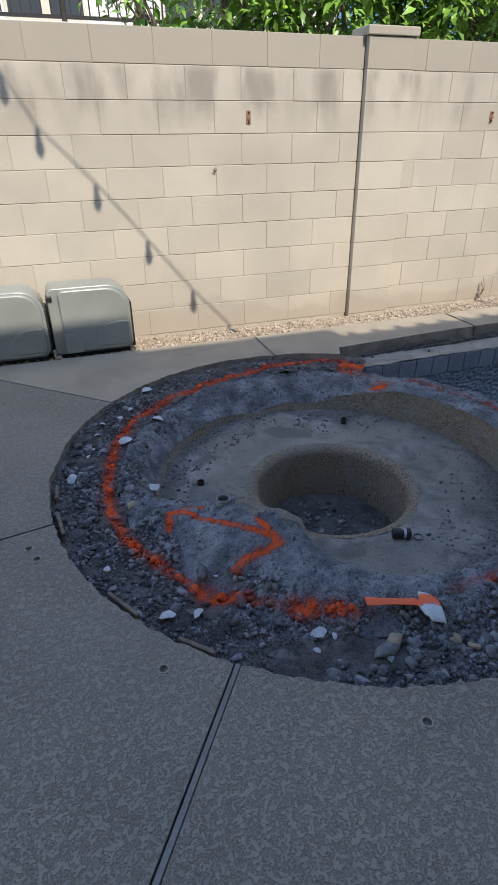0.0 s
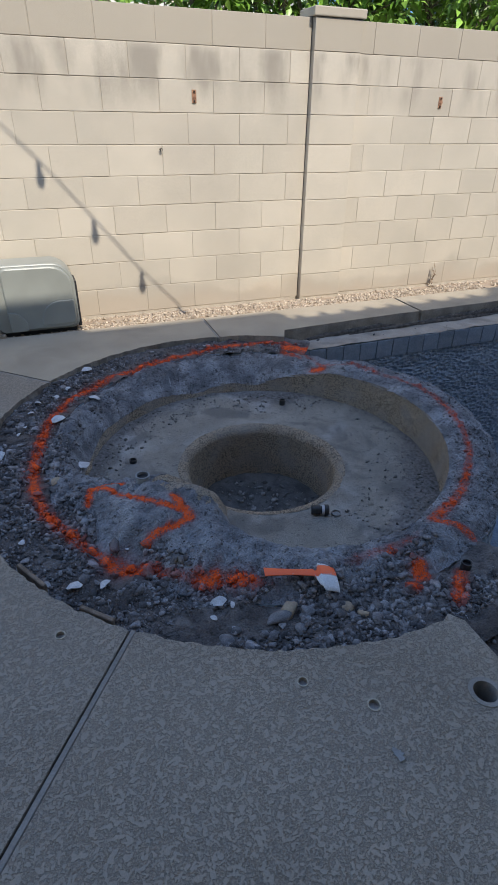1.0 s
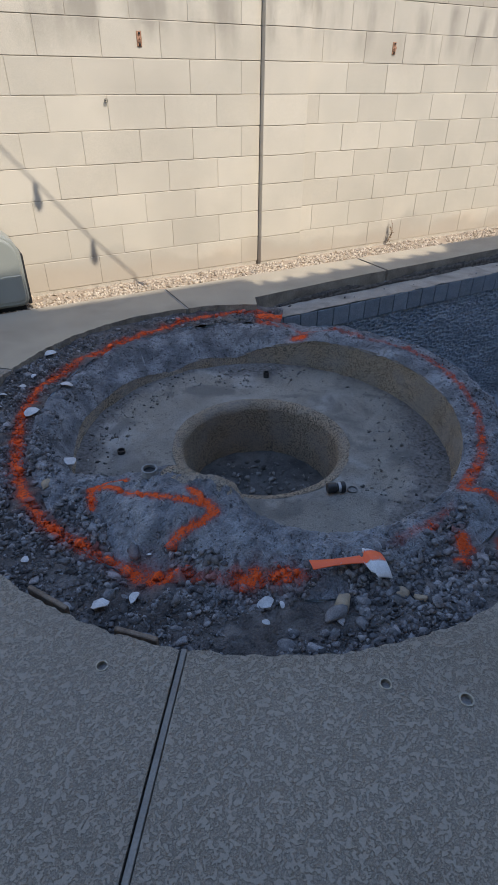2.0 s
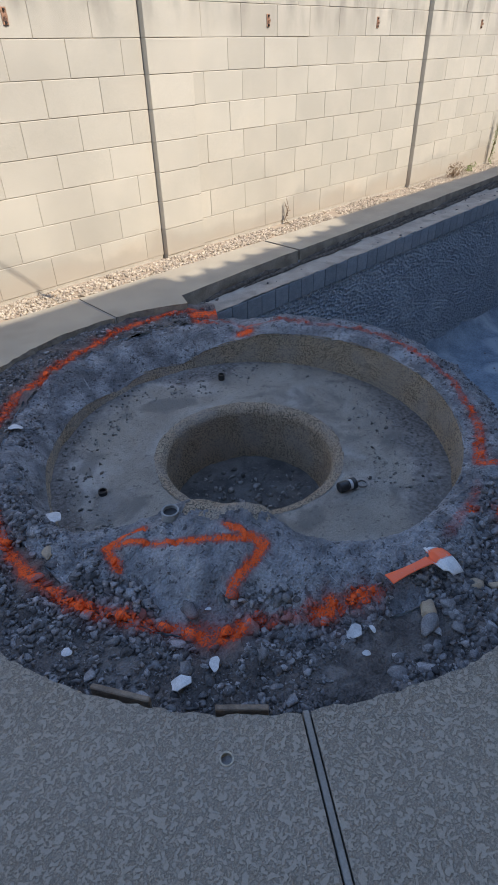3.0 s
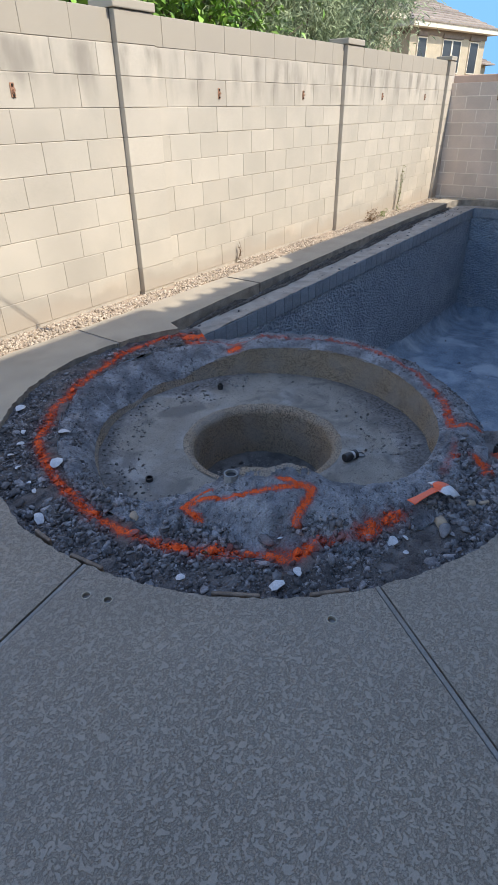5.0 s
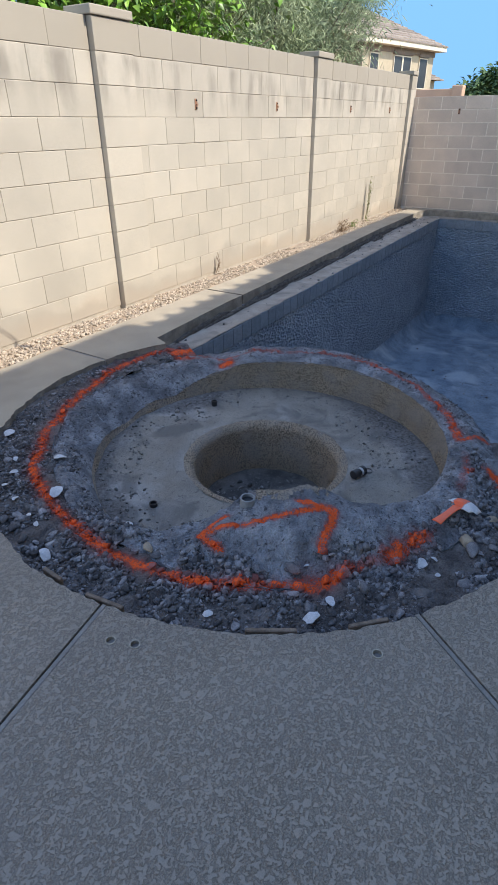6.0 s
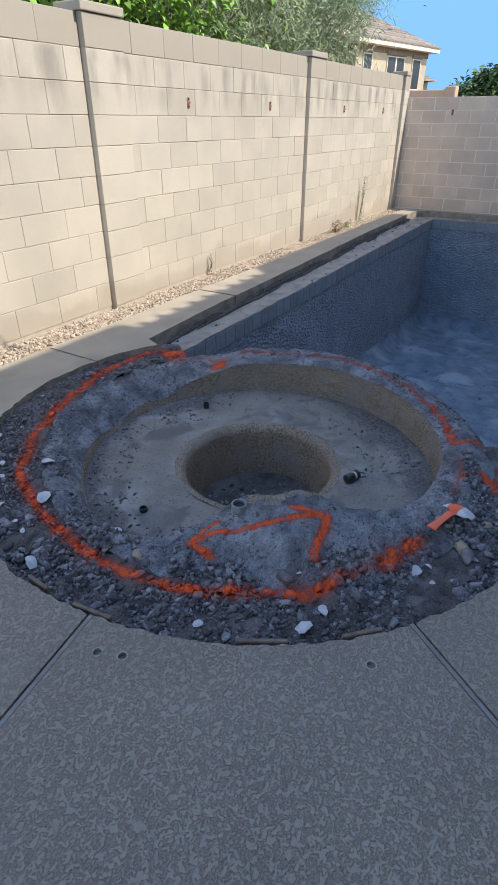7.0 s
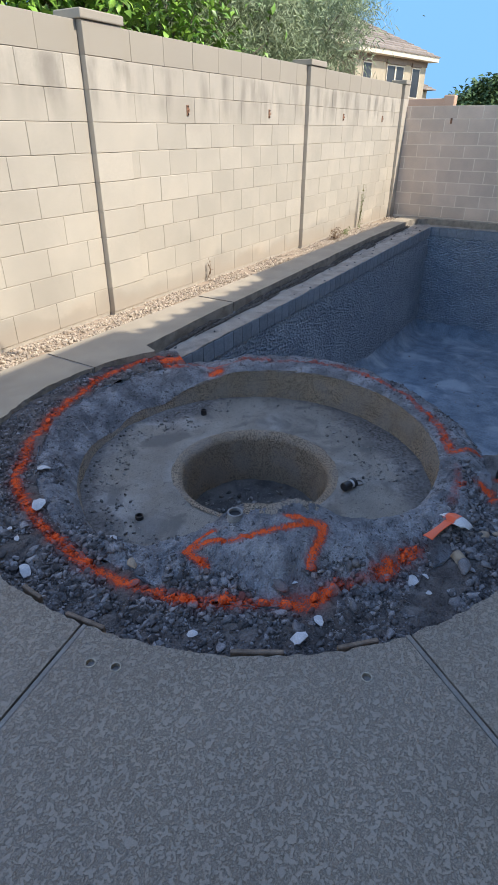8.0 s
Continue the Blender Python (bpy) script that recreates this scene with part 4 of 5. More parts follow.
for _ in range(700):
    x, y = rng.uniform(XD + 0.02, POOL_X0), rng.uniform(-0.5, 1.1)
    crumbs.append((x, y, -0.08 + 0.02 * rough(x, y, 0, 6.0, 8), rng.uniform(0.002, 0.008)))
for _ in range(130):
    x = rng.uniform(2.0, 9.4)
    y = north_edge(x) + 0.26 * (1 - rng.random() ** 3.2)
    crumbs.append((x, y, ZL + 0.004, rng.uniform(0.003, 0.014)))
for _ in range(260):
    x, y = rng.uniform(4.5, 9.2), POOL_Y1 - 0.25 - 2.6 * rng.random() ** 1.5
    zf = ZB0 + (ZB1 - ZB0) * (x - POOL_X0 + 0.1) / (POOL_X1 - POOL_X0 + 0.2)
    crumbs.append((x, y, zf + 0.008, 0.004 + 0.016 * rng.random() ** 5))
stuff(spray(scatter("crumbs", crumbs, PEB, STONE, seed=9), len(PEB[0][0])), "fine grey concrete crumbs and grit", "rubble")

stuff(scatter("grit", grit, PEB, GRIT, seed=13), "loose grey grit on the spa bench and pit floor", "grit")

ROCKMESH = []
for V, F in BIGROCKS:
    ROCKMESH.append(raw_mesh("stone", V, F))


def stone(x, y, size, k, material, label, turn=0.0, stretch=(1, 1, 1)):
    me = ROCKMESH[k % len(ROCKMESH)].copy()
    me.materials.append(material)
    ob = new("stone", me)
    ob.matrix_basis = Matrix.LocRotScale((x, y, ground_z(x, y) + relief(x, y) + size * 0.30), Euler((0.2, 0.1, turn)), [size * q for q in stretch])
    return tagged(ob, label, "stone", "loose stones round the spa")


GREYLAB = "loose grey lump of broken concrete lying in the dirt"
stone(0.880, 1.120, 0.029, 0, TANSTONE, "rounded brown stone lying among grey rubble", 0.4, (1.2, 0.9, 1.0))
stone(0.830, 1.085, 0.027, 1, STONE, "long pale grey stone lying at the deck edge", 0.2, (1.4, 0.8, 0.8))
stone(0.935, 1.085, 0.022, 2, STONE, GREYLAB, 1.0)
stone(1.120, 1.010, 0.018, 3, TANSTONE, "small tan stone lying at the deck edge", 2.0, (1.3, 0.8, 0.8))
stone(1.080, 1.060, 0.018, 4, TANSTONE, "brownish stone lying among grey rubble", 1.4)
stone(0.169, 2.180, 0.020, 5, TANSTONE, "sandy tan stone at the foot of the mound", 0.8, (1.3, 0.9, 0.9))
stone(0.455, 1.470, 0.026, 6, STONE, "round grey stone half sprayed with orange paint", 0.3)
stone(0.400, 1.520, 0.017, 7, STONE, "grey stone sprayed with orange paint", 0.3)
stone(0.270, 1.660, 0.019, 0, STONE, "grey stone sprayed with orange paint", 1.3)
rnd = random.Random(11)
for i in range(86):
    d = rnd.choice((rnd.uniform(165, 255), rnd.uniform(165, 255), rnd.uniform(240, 284), rnd.uniform(60, 165)))
    r = rnd.choice((rnd.uniform(1.20, 1.39), rnd.uniform(1.06, 1.2) if 175 < d < 240 else rnd.uniform(1.24, 1.38)))
    stone(CX + r * math.cos(radians(d)), CY + r * math.sin(radians(d)), rnd.uniform(0.009, 0.020), i, STONE, GREYLAB, rnd.uniform(0, 6), (rnd.uniform(.8, 1.5), 1, rnd.uniform(.6, 1)))
for ob in list(scene.objects):
    if ob.name.startswith("stone") and ob.data.materials[0] == STONE:
        at = ob.data.attributes.new("paint", "FLOAT", "POINT")
        m = ob.matrix_basis
        at.data.foreach_set("value", np.array([paint_at(*(m @ v.co)[:2]) * 1.0 for v in ob.data.vertices], np.float32))


def shard(x, y, size, seed, turn=0.0, painted=False, lift=0.012, tilt=0.35, label=""):
    """A curved, broken chip of pool plaster."""
    rn = random.Random(seed)
    n, rings = 14, 4
    rad = [rn.uniform(0.78, 1.0) for _ in range(n)]
    bm = bmesh.new()
    lay_ = []
    for off in (0.0, -0.10):
        rows_ = [[bm.verts.new((0, 0, off + 0.2))]]
        for k in range(1, rings + 1):
            row = []
            for i in range(n):
                a = 2 * math.pi * i / n
                q = rad[i] * k / rings
                px, py = q * math.cos(a) * 1.25, q * math.sin(a) * 0.8
                row.append(bm.verts.new((px, py, off + 0.2 - 0.22 * px * px + 0.05 * noise.noise((px * 3 + seed, py * 3, 0)))))
            rows_.append(row)
        lay_.append(rows_)
    for rows_, flip in ((lay_[0], False), (lay_[1], True)):
        for i in range(n):
            j = (i + 1) % n
            f = [(rows_[0][0], rows_[1][i], rows_[1][j])] + [(rows_[k][i], rows_[k + 1][i], rows_[k + 1][j], rows_[k][j]) for k in range(1, rings)]
            for q in f:
                bm.faces.new(q[::-1] if flip else q)
    for i in range(n):
        j = (i + 1) % n
        bm.faces.new((lay_[0][rings][i], lay_[1][rings][i], lay_[1][rings][j], lay_[0][rings][j]))
    ob = part("plaster_shard", bm, ORANGE if painted else SHARD)
    ob.matrix_basis = Matrix.LocRotScale((x, y, ground_z(x, y) + relief(x, y) + lift), Euler((rn.uniform(-tilt, tilt), rn.uniform(-tilt, tilt), turn)), (size, size, size))
    return tagged(ob, label or "white chip of pool plaster lying in the rubble", "plaster shard", "plaster shards in the rubble")


for k, (x, y, size) in enumerate(((0.66, 1.235, 0.030), (0.70, 1.20, 0.014), (0.185, 1.475, 0.036), (0.295, 1.455, 0.026), (0.015, 1.785, 0.020),
                                  (0.45, 3.385, 0.036), (0.309, 2.452, 0.050), (0.45, 3.00, 0.034), (-0.075, 2.50, 0.036), (0.235, 3.08, 0.022),
                                  (0.09, 2.88, 0.022), (0.05, 2.75, 0.018), (0.13, 3.0, 0.020), (0.02, 2.66, 0.016), (0.62, 1.165, 0.014), (0.31, 3.16, 0.018), (0.40, 1.60, 0.012))):
    shard(x, y, size * 0.85, 20 + k, turn=k * 1.3, label="large curved white plaster fragment at the deck edge" if k == 2 else ("broken white tile fragment on the ring" if k == 6 else ""))
shard(0.225, 2.77, 0.036, 71, 0.5, False, label="white plaster chip lying on the orange line")
shard(0.80, 3.375, 0.016, 72, 0.5, True, label="plaster chip sprayed orange lying on the orange line")


# ---- torn plastic pipe piece ----
def pipe_scrap():
    nu, nv = 40, 14
    P = np.zeros((2, nu, nv, 3))
    for i in range(nu):
        u = 0.265 * i / (nu - 1)
        tongue = 0.020 - 0.006 * math.sin(u * 14) if u < 0.19 else 0.020 + 0.046 * min(1.0, (u - 0.19) / 0.02)
        c = 0.0 if u < 0.19 else -0.014
        for j in range(nv):
            w = (j / (nv - 1) * 2 - 1) * tongue + c
            bend_ = max(0.0, u - 0.20)
            z = 0.052 - 0.30 * u + 0.16 * u if u < 0.2 else 0.024 + 0.016 - 9.0 * bend_ ** 2 * 0.5
            z += 0.016 - 5.5 * (w - c) ** 2
            for q in range(2):
                P[q, i, j] = u - 0.01 * bend_, w, z - 0.003 * q
    bm = bmesh.new()
    vs = [[[bm.verts.new(P[q, i, j]) for j in range(nv)] for i in range(nu)] for q in range(2)]
    for q in range(2):
        for i in range(nu - 1):
            for j in range(nv - 1):
                f = (vs[q][i][j], vs[q][i + 1][j], vs[q][i + 1][j + 1], vs[q][i][j + 1])
                bm.faces.new(f if q == 0 else f[::-1])
    rim = [(i, 0) for i in range(nu)] + [(nu - 1, j) for j in range(1, nv)] + [(i, nv - 1) for i in range(nu - 2, -1, -1)] + [(0, j) for j in range(nv - 2, 0, -1)]
    for a, b in zip(rim, rim[1:] + rim[:1]):
        bm.faces.new((vs[0][a[0]][a[1]], vs[1][a[0]][a[1]], vs[1][b[0]][b[1]], vs[0][b[0]][b[1]]))
    bmesh.ops.recalc_face_normals(bm, faces=bm.faces)
    ob = part("pipe_scrap", bm, PVC, smooth=True)
    at = ob.data.attributes.new("paint", "FLOAT", "POINT")
    at.data.foreach_set("value", np.array([1.3 if abs(v.co.y - 0.004) < 0.024 else 0.0 for v in ob.data.vertices], np.float32))
    ob.matrix_basis = pose(0.835, 1.245, -0.040, 3, 0, -13)
    return tagged(ob, "torn white plastic pipe piece with an orange paint stripe", "plastic scrap")


pipe_scrap()


# ---- plumbing ends ----
def pipe_end(x, y, z, r, height, material, label, deep=0.10):
    ob = thing("pipe_end", label, "pipe", (x, y, z))
    bm = bmesh.new()
    tube(bm, r, r * 0.80, -0.03, height, 28)
    part("pipe", bm, material, ob)
    # Black disc that stands for the shade down the open bore.
    bm = bmesh.new()
    lathe(bm, [(0, height - 0.014), (r * 0.8, height - 0.014)], 28)
    part("dark_bore", bm, BLACK, ob)
    return ob


_co = np.array([v.co[:] for v in beam.data.vertices])
mound_z = float(_co[np.hypot(_co[:, 0] - 0.539, _co[:, 1] - 1.949) < 0.03, 2].mean())
pipe_end(0.539, 1.949, mound_z, 0.032, 0.032, PALEPVC, "open grey plastic pipe end standing in the gunite mound")
pipe_end(0.575, 2.525, Z_BENCH, 0.020, 0.014, BLACK, "short black plastic pipe stub in the spa bench")
pipe_end(1.640, 2.900, Z_BENCH, 0.019, 0.034, BLACK, "black plastic pipe stub in the spa bench")
pipe_end(1.415, 1.728, Z_BENCH + 0.002, 0.024, 0.008, GREYPVC, "flush pipe opening in the spa bench")
pipe_end(1.615, 1.085, -0.07, 0.020, 0.03, BLACK, "black pipe stub in the dirt beside the pool")

fitting = thing("pipe_fitting", "black threaded pipe fitting with a white ring lying on the bench", "pipe fitting", (1.300, 1.770, Z_BENCH + 0.027), turn=-22)
L = Matrix.Rotation(math.pi / 2, 4, "Y")
bm = bmesh.new()
lathe(bm, [(0, 0), (0.022, 0), (0.024, 0.004), (0.024, 0.040), (0.019, 0.044), (0.019, 0.05), (0, 0.05)], 24, L)
part("body", bm, BLACK, fitting, smooth=False)
bm = bmesh.new()
lathe(bm, [(0.018, 0.05), (0.023, 0.05), (0.023, 0.062), (0.018, 0.062)], 24, L)
part("ring", bm, SHARD, fitting, "white plastic ring")
bm = bmesh.new()
lathe(bm, [(0, 0.062), (0.026, 0.062), (0.027, 0.066), (0.027, 0.080), (0.022, 0.084), (0.017, 0.084), (0.017, 0.07), (0, 0.07)], 24, L)
part("collar", bm, BLACK, fitting)


# ---- anchors set in the deck ----
def deck_anchor(x, y, r, big=False):
    ob = thing("umbrella_sleeve" if big else "deck_anchor", "open metal umbrella sleeve set in the concrete deck" if big else "small round brass anchor set flush in the deck", "sleeve" if big else "anchor", (x, y, 0), "" if big else "anchors in the deck")
    bm = bmesh.new()
    tube(bm, r * (1.35 if big else 1.24), r * 0.97, -0.10, 0.004 if big else 0.0025, 28)
    part("rim", bm, STRIP if big else BRASS, ob)
    bm = bmesh.new()
    z = -0.085 if big else -0.012
    lathe(bm, [(0, z), (r * 0.98, z)], 28)
    part("bottom", bm, BLACK if big else ANCHOR, ob)


for x, y, r in DECK_HOLES:
    deck_anchor(x, y, r, r > 0.03)


def torn_strip(x0, x1, back, width, height, seed):
    """A ragged ribbon of old mortar and felt lying on the bond beam against the deck's broken edge."""
    n, m = max(12, int((x1 - x0) / 0.018)), 9
    P = np.zeros((n, m, 3))
    for i in range(n):
        x = x0 + (x1 - x0) * i / (n - 1)
        taper = min(1.0, 6.0 * i / n, 6.0 * (n - 1 - i) / n)
        w = width * (0.55 + 0.45 * taper) * (1.0 + 0.5 * noise.noise((x * 4.0, seed, 0)) + 0.35 * noise.noise((x * 19.0, seed, 1)))
        yc = strip_edge(x, x + 0.01, 1)[0][1] - back + 0.018 * noise.noise((x * 2.3, seed, 5))
        for j in range(m):
            a = math.pi * j / (m - 1)
            P[i, j] = x, yc + w * math.cos(a), ZL + 0.002 + max(0.0, height * (0.3 + 0.7 * taper) * math.sin(a) * (1.0 + 0.7 * noise.noise((x * 24.0, j * 0.8, seed))))
    ob = meshpart("torn_strip", grid_mesh("torn_strip", P), TORN)
    return tagged(ob, "torn dark strip of old mortar lying along the broken deck edge", "mortar strip", "torn strips along the pool edge")


for _x0, _x1, _back, _w, _h in ((2.15, 3.05, 0.022, 0.016, 0.030), (2.55, 4.15, 0.058, 0.013, 0.020), (3.30, 5.60, 0.024, 0.020, 0.040), (4.30, 6.40, 0.066, 0.015, 0.022), (5.70, 8.20, 0.026, 0.020, 0.042), (6.90, 7.35, 0.085, 0.022, 0.045), (8.25, 9.35, 0.028, 0.018, 0.035)):
    torn_strip(_x0, _x1, _back, _w, _h, _x0 * 3.0)


def paint_splat(x, y, r, seed):
    rn = random.Random(seed)
    bm = bmesh.new()
    ring = [(r * rn.uniform(0.35, 1.0), 2 * math.pi * i / 22) for i in range(22)]
    top = [bm.verts.new((q * math.cos(a), q * math.sin(a), 0.0035)) for q, a in ring]
    low = [bm.verts.new((q * 1.08 * math.cos(a), q * 1.08 * math.sin(a), 0.0)) for q, a in ring]
    bm.faces.new(top)
    for i in range(22):
        bm.faces.new((low[i], low[(i + 1) % 22], top[(i + 1) % 22], top[i]))
    ob = part("paint_splat", bm, PALEPVC)
    ob.location = (x, y, 0.001)
    return tagged(ob, "small pale splat of dried plaster on the deck", "splat")


paint_splat(0.925, 0.529, 0.022, 4)


def form_board(deg, length, seed):
    ob = thing("form_board", "weathered brown strip of form board along the cut deck edge", "board", (CX + 1.392 * math.cos(radians(deg)), CY + 1.392 * math.sin(radians(deg)), 0), "form boards along the cut", turn=deg + 90)
    bm = bmesh.new()
    box(bm, -length / 2, length / 2, -0.006, 0.010, -0.075, -0.014, 0.003)
    for v in bm.verts:
        v.co.z += 0.006 * noise.noise((v.co.x * 20 + seed, 0, 0))
    part("board", bm, WOOD, ob)


form_board(186.5, 0.16, 1)
form_board(211.0, 0.17, 2)
form_board(224.5, 0.14, 3)
form_board(176.0, 0.10, 4)

# ---- gravel along the wall ----
g = []
for _ in range(11000):
    x = rng.uniform(-2.2, 9.9)
    y = YG + 0.01 + (YW - YG - 0.015) * rng.random()
    mound = -0.012 * max(0.0, (y - YG) / (YW - YG)) + 0.012 * noise.noise((x * 2, y * 2, 0))
    s = rng.uniform(0.005, 0.017)
    if noise.noise((x * 3, y * 9, 4)) < -0.28:
        continue
    g.append((x, y, -0.02 + mound + s * 0.2, s))
stuff(scatter("gravel", g, PROTOS, GRAVEL, seed=21), "pale tan landscape gravel along the foot of the wall", "gravel")
P = np.zeros((260, 10, 3))
for i in range(260):
    for j in range(10):
        x, y = -9 + 19 * i / 259, YG - 0.02 + (YW + 0.05 - YG) * j / 9
        P[i, j] = x, y, -0.022 - 0.012 * j / 9 + 0.012 * noise.noise((x * 2, y * 2, 0))
plain(meshpart("gravel_bed", grid_mesh("gravel_bed", P), SAND, smooth=True), "sandy earth under the gravel strip", "ground")


# ---- wall hardware ----
def wall_bracket(x, z, y=YW, hook=False, turn=0.0):
    ob = thing("wall_hook" if hook else "wall_bracket", "small rusty eye hook screwed into the block wall" if hook else "rusted steel anchor plate with an eye bolt on the wall", "hook" if hook else "bracket", (x, y, z), "" if hook else "brackets on the wall", turn=turn)
    if not hook:
        bm = bmesh.new()
        box(bm, -0.017, 0.017, -0.007, -0.001, -0.042, 0.042, 0.002)
        part("plate", bm, RUST, ob)
        for dz in (0.030, -0.030):
            bm = bmesh.new()
            lathe(bm, [(0, 0.014), (0.006, 0.013), (0.007, 0.007), (0.007, 0.0)], 8, pose(0, -0.003, dz, 90))
            part("screw", bm, IRON, ob)
    bm = bmesh.new()
    for i in range(14):
        a0, a1 = 2 * math.pi * i / 14, 2 * math.pi * (i + 1) / 14
        lathe(bm, [(0.0022, 0), (0.0022, 0.0055)], 6, Matrix.Translation((0.010 * math.cos(a0), -0.020, 0.010 * math.sin(a0))) @ Vector((math.cos(a1) - math.cos(a0), 0, math.sin(a1) - math.sin(a0))).to_track_quat("Z", "Y").to_matrix().to_4x4())
    lathe(bm, [(0.0035, 0.0), (0.0035, 0.022), (0, 0.022)], 8, pose(0, 0, 0, 90))
    part("eye", bm, RUST if not hook else IRON, ob)


for x in (1.545, 3.715, 5.223, 7.328, 8.928):
    wall_bracket(x, 1.545)
wall_bracket(1.272, 1.205, hook=True)
wall_bracket(XF, 1.53, 3.64, turn=-90)
bpy.data.objects["wall_bracket.005"].location = (XF, 3.64, 1.53)


# ---- bins lying by the wall ----
def rounded_outline(x0, x1, z0, z1, radii, n=10):
    """Corner radii: lower left, lower right, upper right, upper left."""
    pts = []
    for (cx, cz, a0), r in zip(((x0, z0, 180), (x1, z0, 270), (x1, z1, 0), (x0, z1, 90)), radii):
        ox, oz = cx + (r if cx == x0 else -r), cz + (r if cz == z0 else -r)
        for i in range(n + 1):
            a = radians(a0 + 90 * i / n)
            pts.append((ox + r * math.cos(a), oz + r * math.sin(a)))
    return pts


def prism(bm, pts, y0, y1, soft=0.012):
    """An outline in x and z drawn out along y, with a softened front rim."""
    cx, cz = sum(p[0] for p in pts) / len(pts), sum(p[1] for p in pts) / len(pts)
    rows = []
    for y, k in ((y1, 0.0), (y0 + soft, 0.0), (y0 + soft * 0.3, soft * 0.35), (y0, soft)):
        row = []
        for x, z in pts:
            d = math.hypot(x - cx, z - cz)
            row.append(bm.verts.new((x - (x - cx) / d * k, y, z - (z - cz) / d * k)))
        rows.append(row)
    n = len(pts)
    for a, b in zip(rows, rows[1:]):
        for i in range(n):
            bm.faces.new((a[i], a[(i + 1) % n], b[(i + 1) % n], b[i]))
    bm.faces.new(rows[-1])
    bm.faces.new(rows[0][::-1])
    bmesh.ops.recalc_face_normals(bm, faces=bm.faces)
    return bm


def storage_bin(x, width, label):
    ob = thing("storage_bin", label, "bin", (x, 0, 0), "bins by the wall")
    y0 = 4.17
    bm = prism(bmesh.new(), rounded_outline(0, width, 0.012, 0.50, (0.03, 0.06, 0.16, 0.05)), y0 + 0.03, 4.44)
    part("body", bm, BIN, ob)
    bm = prism(bmesh.new(), rounded_outline(0.075, width - 0.02, 0.03, 0.485, (0.02, 0.05, 0.15, 0.04)), y0, y0 + 0.045, 0.014)
    part("front_panel", bm, BIN, ob)
    bm = prism(bmesh.new(), rounded_outline(0.078, 0.20, 0.028, 0.175, (0.01, 0.01, 0.11, 0.01)), y0 - 0.010, y0 + 0.02, 0.006)
    part("corner_boss", bm, BIN, ob)
    bm = prism(bmesh.new(), rounded_outline(width - 0.27, width - 0.024, 0.06, 0.235, (0.01, 0.04, 0.01, 0.15)), y0 - 0.006, y0 + 0.02, 0.006)
    part("lower_panel", bm, BIN, ob)
    bm = prism(bmesh.new(), rounded_outline(width - 0.012, width + 0.014, 0.015, 0.36, (0.005, 0.008, 0.012, 0.005)), y0 + 0.05, 4.40, 0.005)
    part("end_gasket", bm, BLACK, ob, "black end seal")
    bm = box(bmesh.new(), 0.02, width - 0.03, y0 + 0.05, 4.40, -0.022, 0.014, 0.004)
    part("base", bm, BLACK, ob, "black base")
    bm = box(bmesh.new(), -0.006, 0.035, y0 + 0.01, y0 + 0.06, 0.42, 0.45, 0.006, 2)
    part("latch", bm, BLACK, ob, "black latch")


storage_bin(-0.075, 0.575, "grey-green plastic storage bin with rounded shoulder beside the wall")
storage_bin(-0.680, 0.575, "grey-green plastic storage bin standing close to its twin")
# A small tan object of unknown use; its shape is made up.
clip_ = thing("plastic_clip", "small tan object on the ground between the bins", "clip", (-0.07, 4.16, 0.0))
bm = box(bmesh.new(), -0.02, 0.03, -0.02, 0.02, -0.005, 0.022, 0.008, 2)
box(bm, -0.025, 0.0, -0.012, 0.012, 0.015, 0.07, 0.006, 2)
part("clip_body", bm, TANSTONE, clip_)


# ---- string of lights over the yard; its shade falls on the wall ----
def light_string():
    ob = thing("string_lights", "black string of hanging bulbs strung over the yard", "string lights")
    back = 2.4 / -SUN.y
    shade = ((-0.62, 2.75), (-0.10, 1.80), (0.06, 1.50), (0.39, 1.15), (0.72, 0.75), (1.05, 0.34), (1.35, 0.02))
    pts = [Vector((x, YW, z)) + SUN * back for x, z in shade]
    pts = [Vector((-3.5, EAVE_Y, eave_z(4.40) - 0.06)), Vector((-1.6, 1.2, 6.0))] + pts + [Vector((1.95, 1.2, 2.55)), Vector((2.3, EAVE_Y, eave_z(3.99) - 0.06))]
    cu = bpy.data.curves.new("wire", "CURVE")
    cu.dimensions, cu.bevel_depth, cu.bevel_resolution = "3D", 0.0055, 2
    sp = cu.splines.new("POLY")
    sp.points.add(len(pts) - 1)
    for q, p in zip(sp.points, pts):
        q.co = (*p, 1)
    cu.materials.append(BLACK)
    w = new("wire", cu)
    w.parent = ob
    for p in pts[3:9]:
        bm = bmesh.new()
        lathe(bm, [(0, 0), (0.016, -0.002), (0.018, -0.045), (0.014, -0.05)], 12)
        lathe(bm, [(0.014, -0.05), (0.028, -0.085), (0.030, -0.115), (0.018, -0.145), (0, -0.152)], 14)
        b = part("bulb", bm, BLACK, ob)
        b.location = p + Vector((0, 0, -0.03))



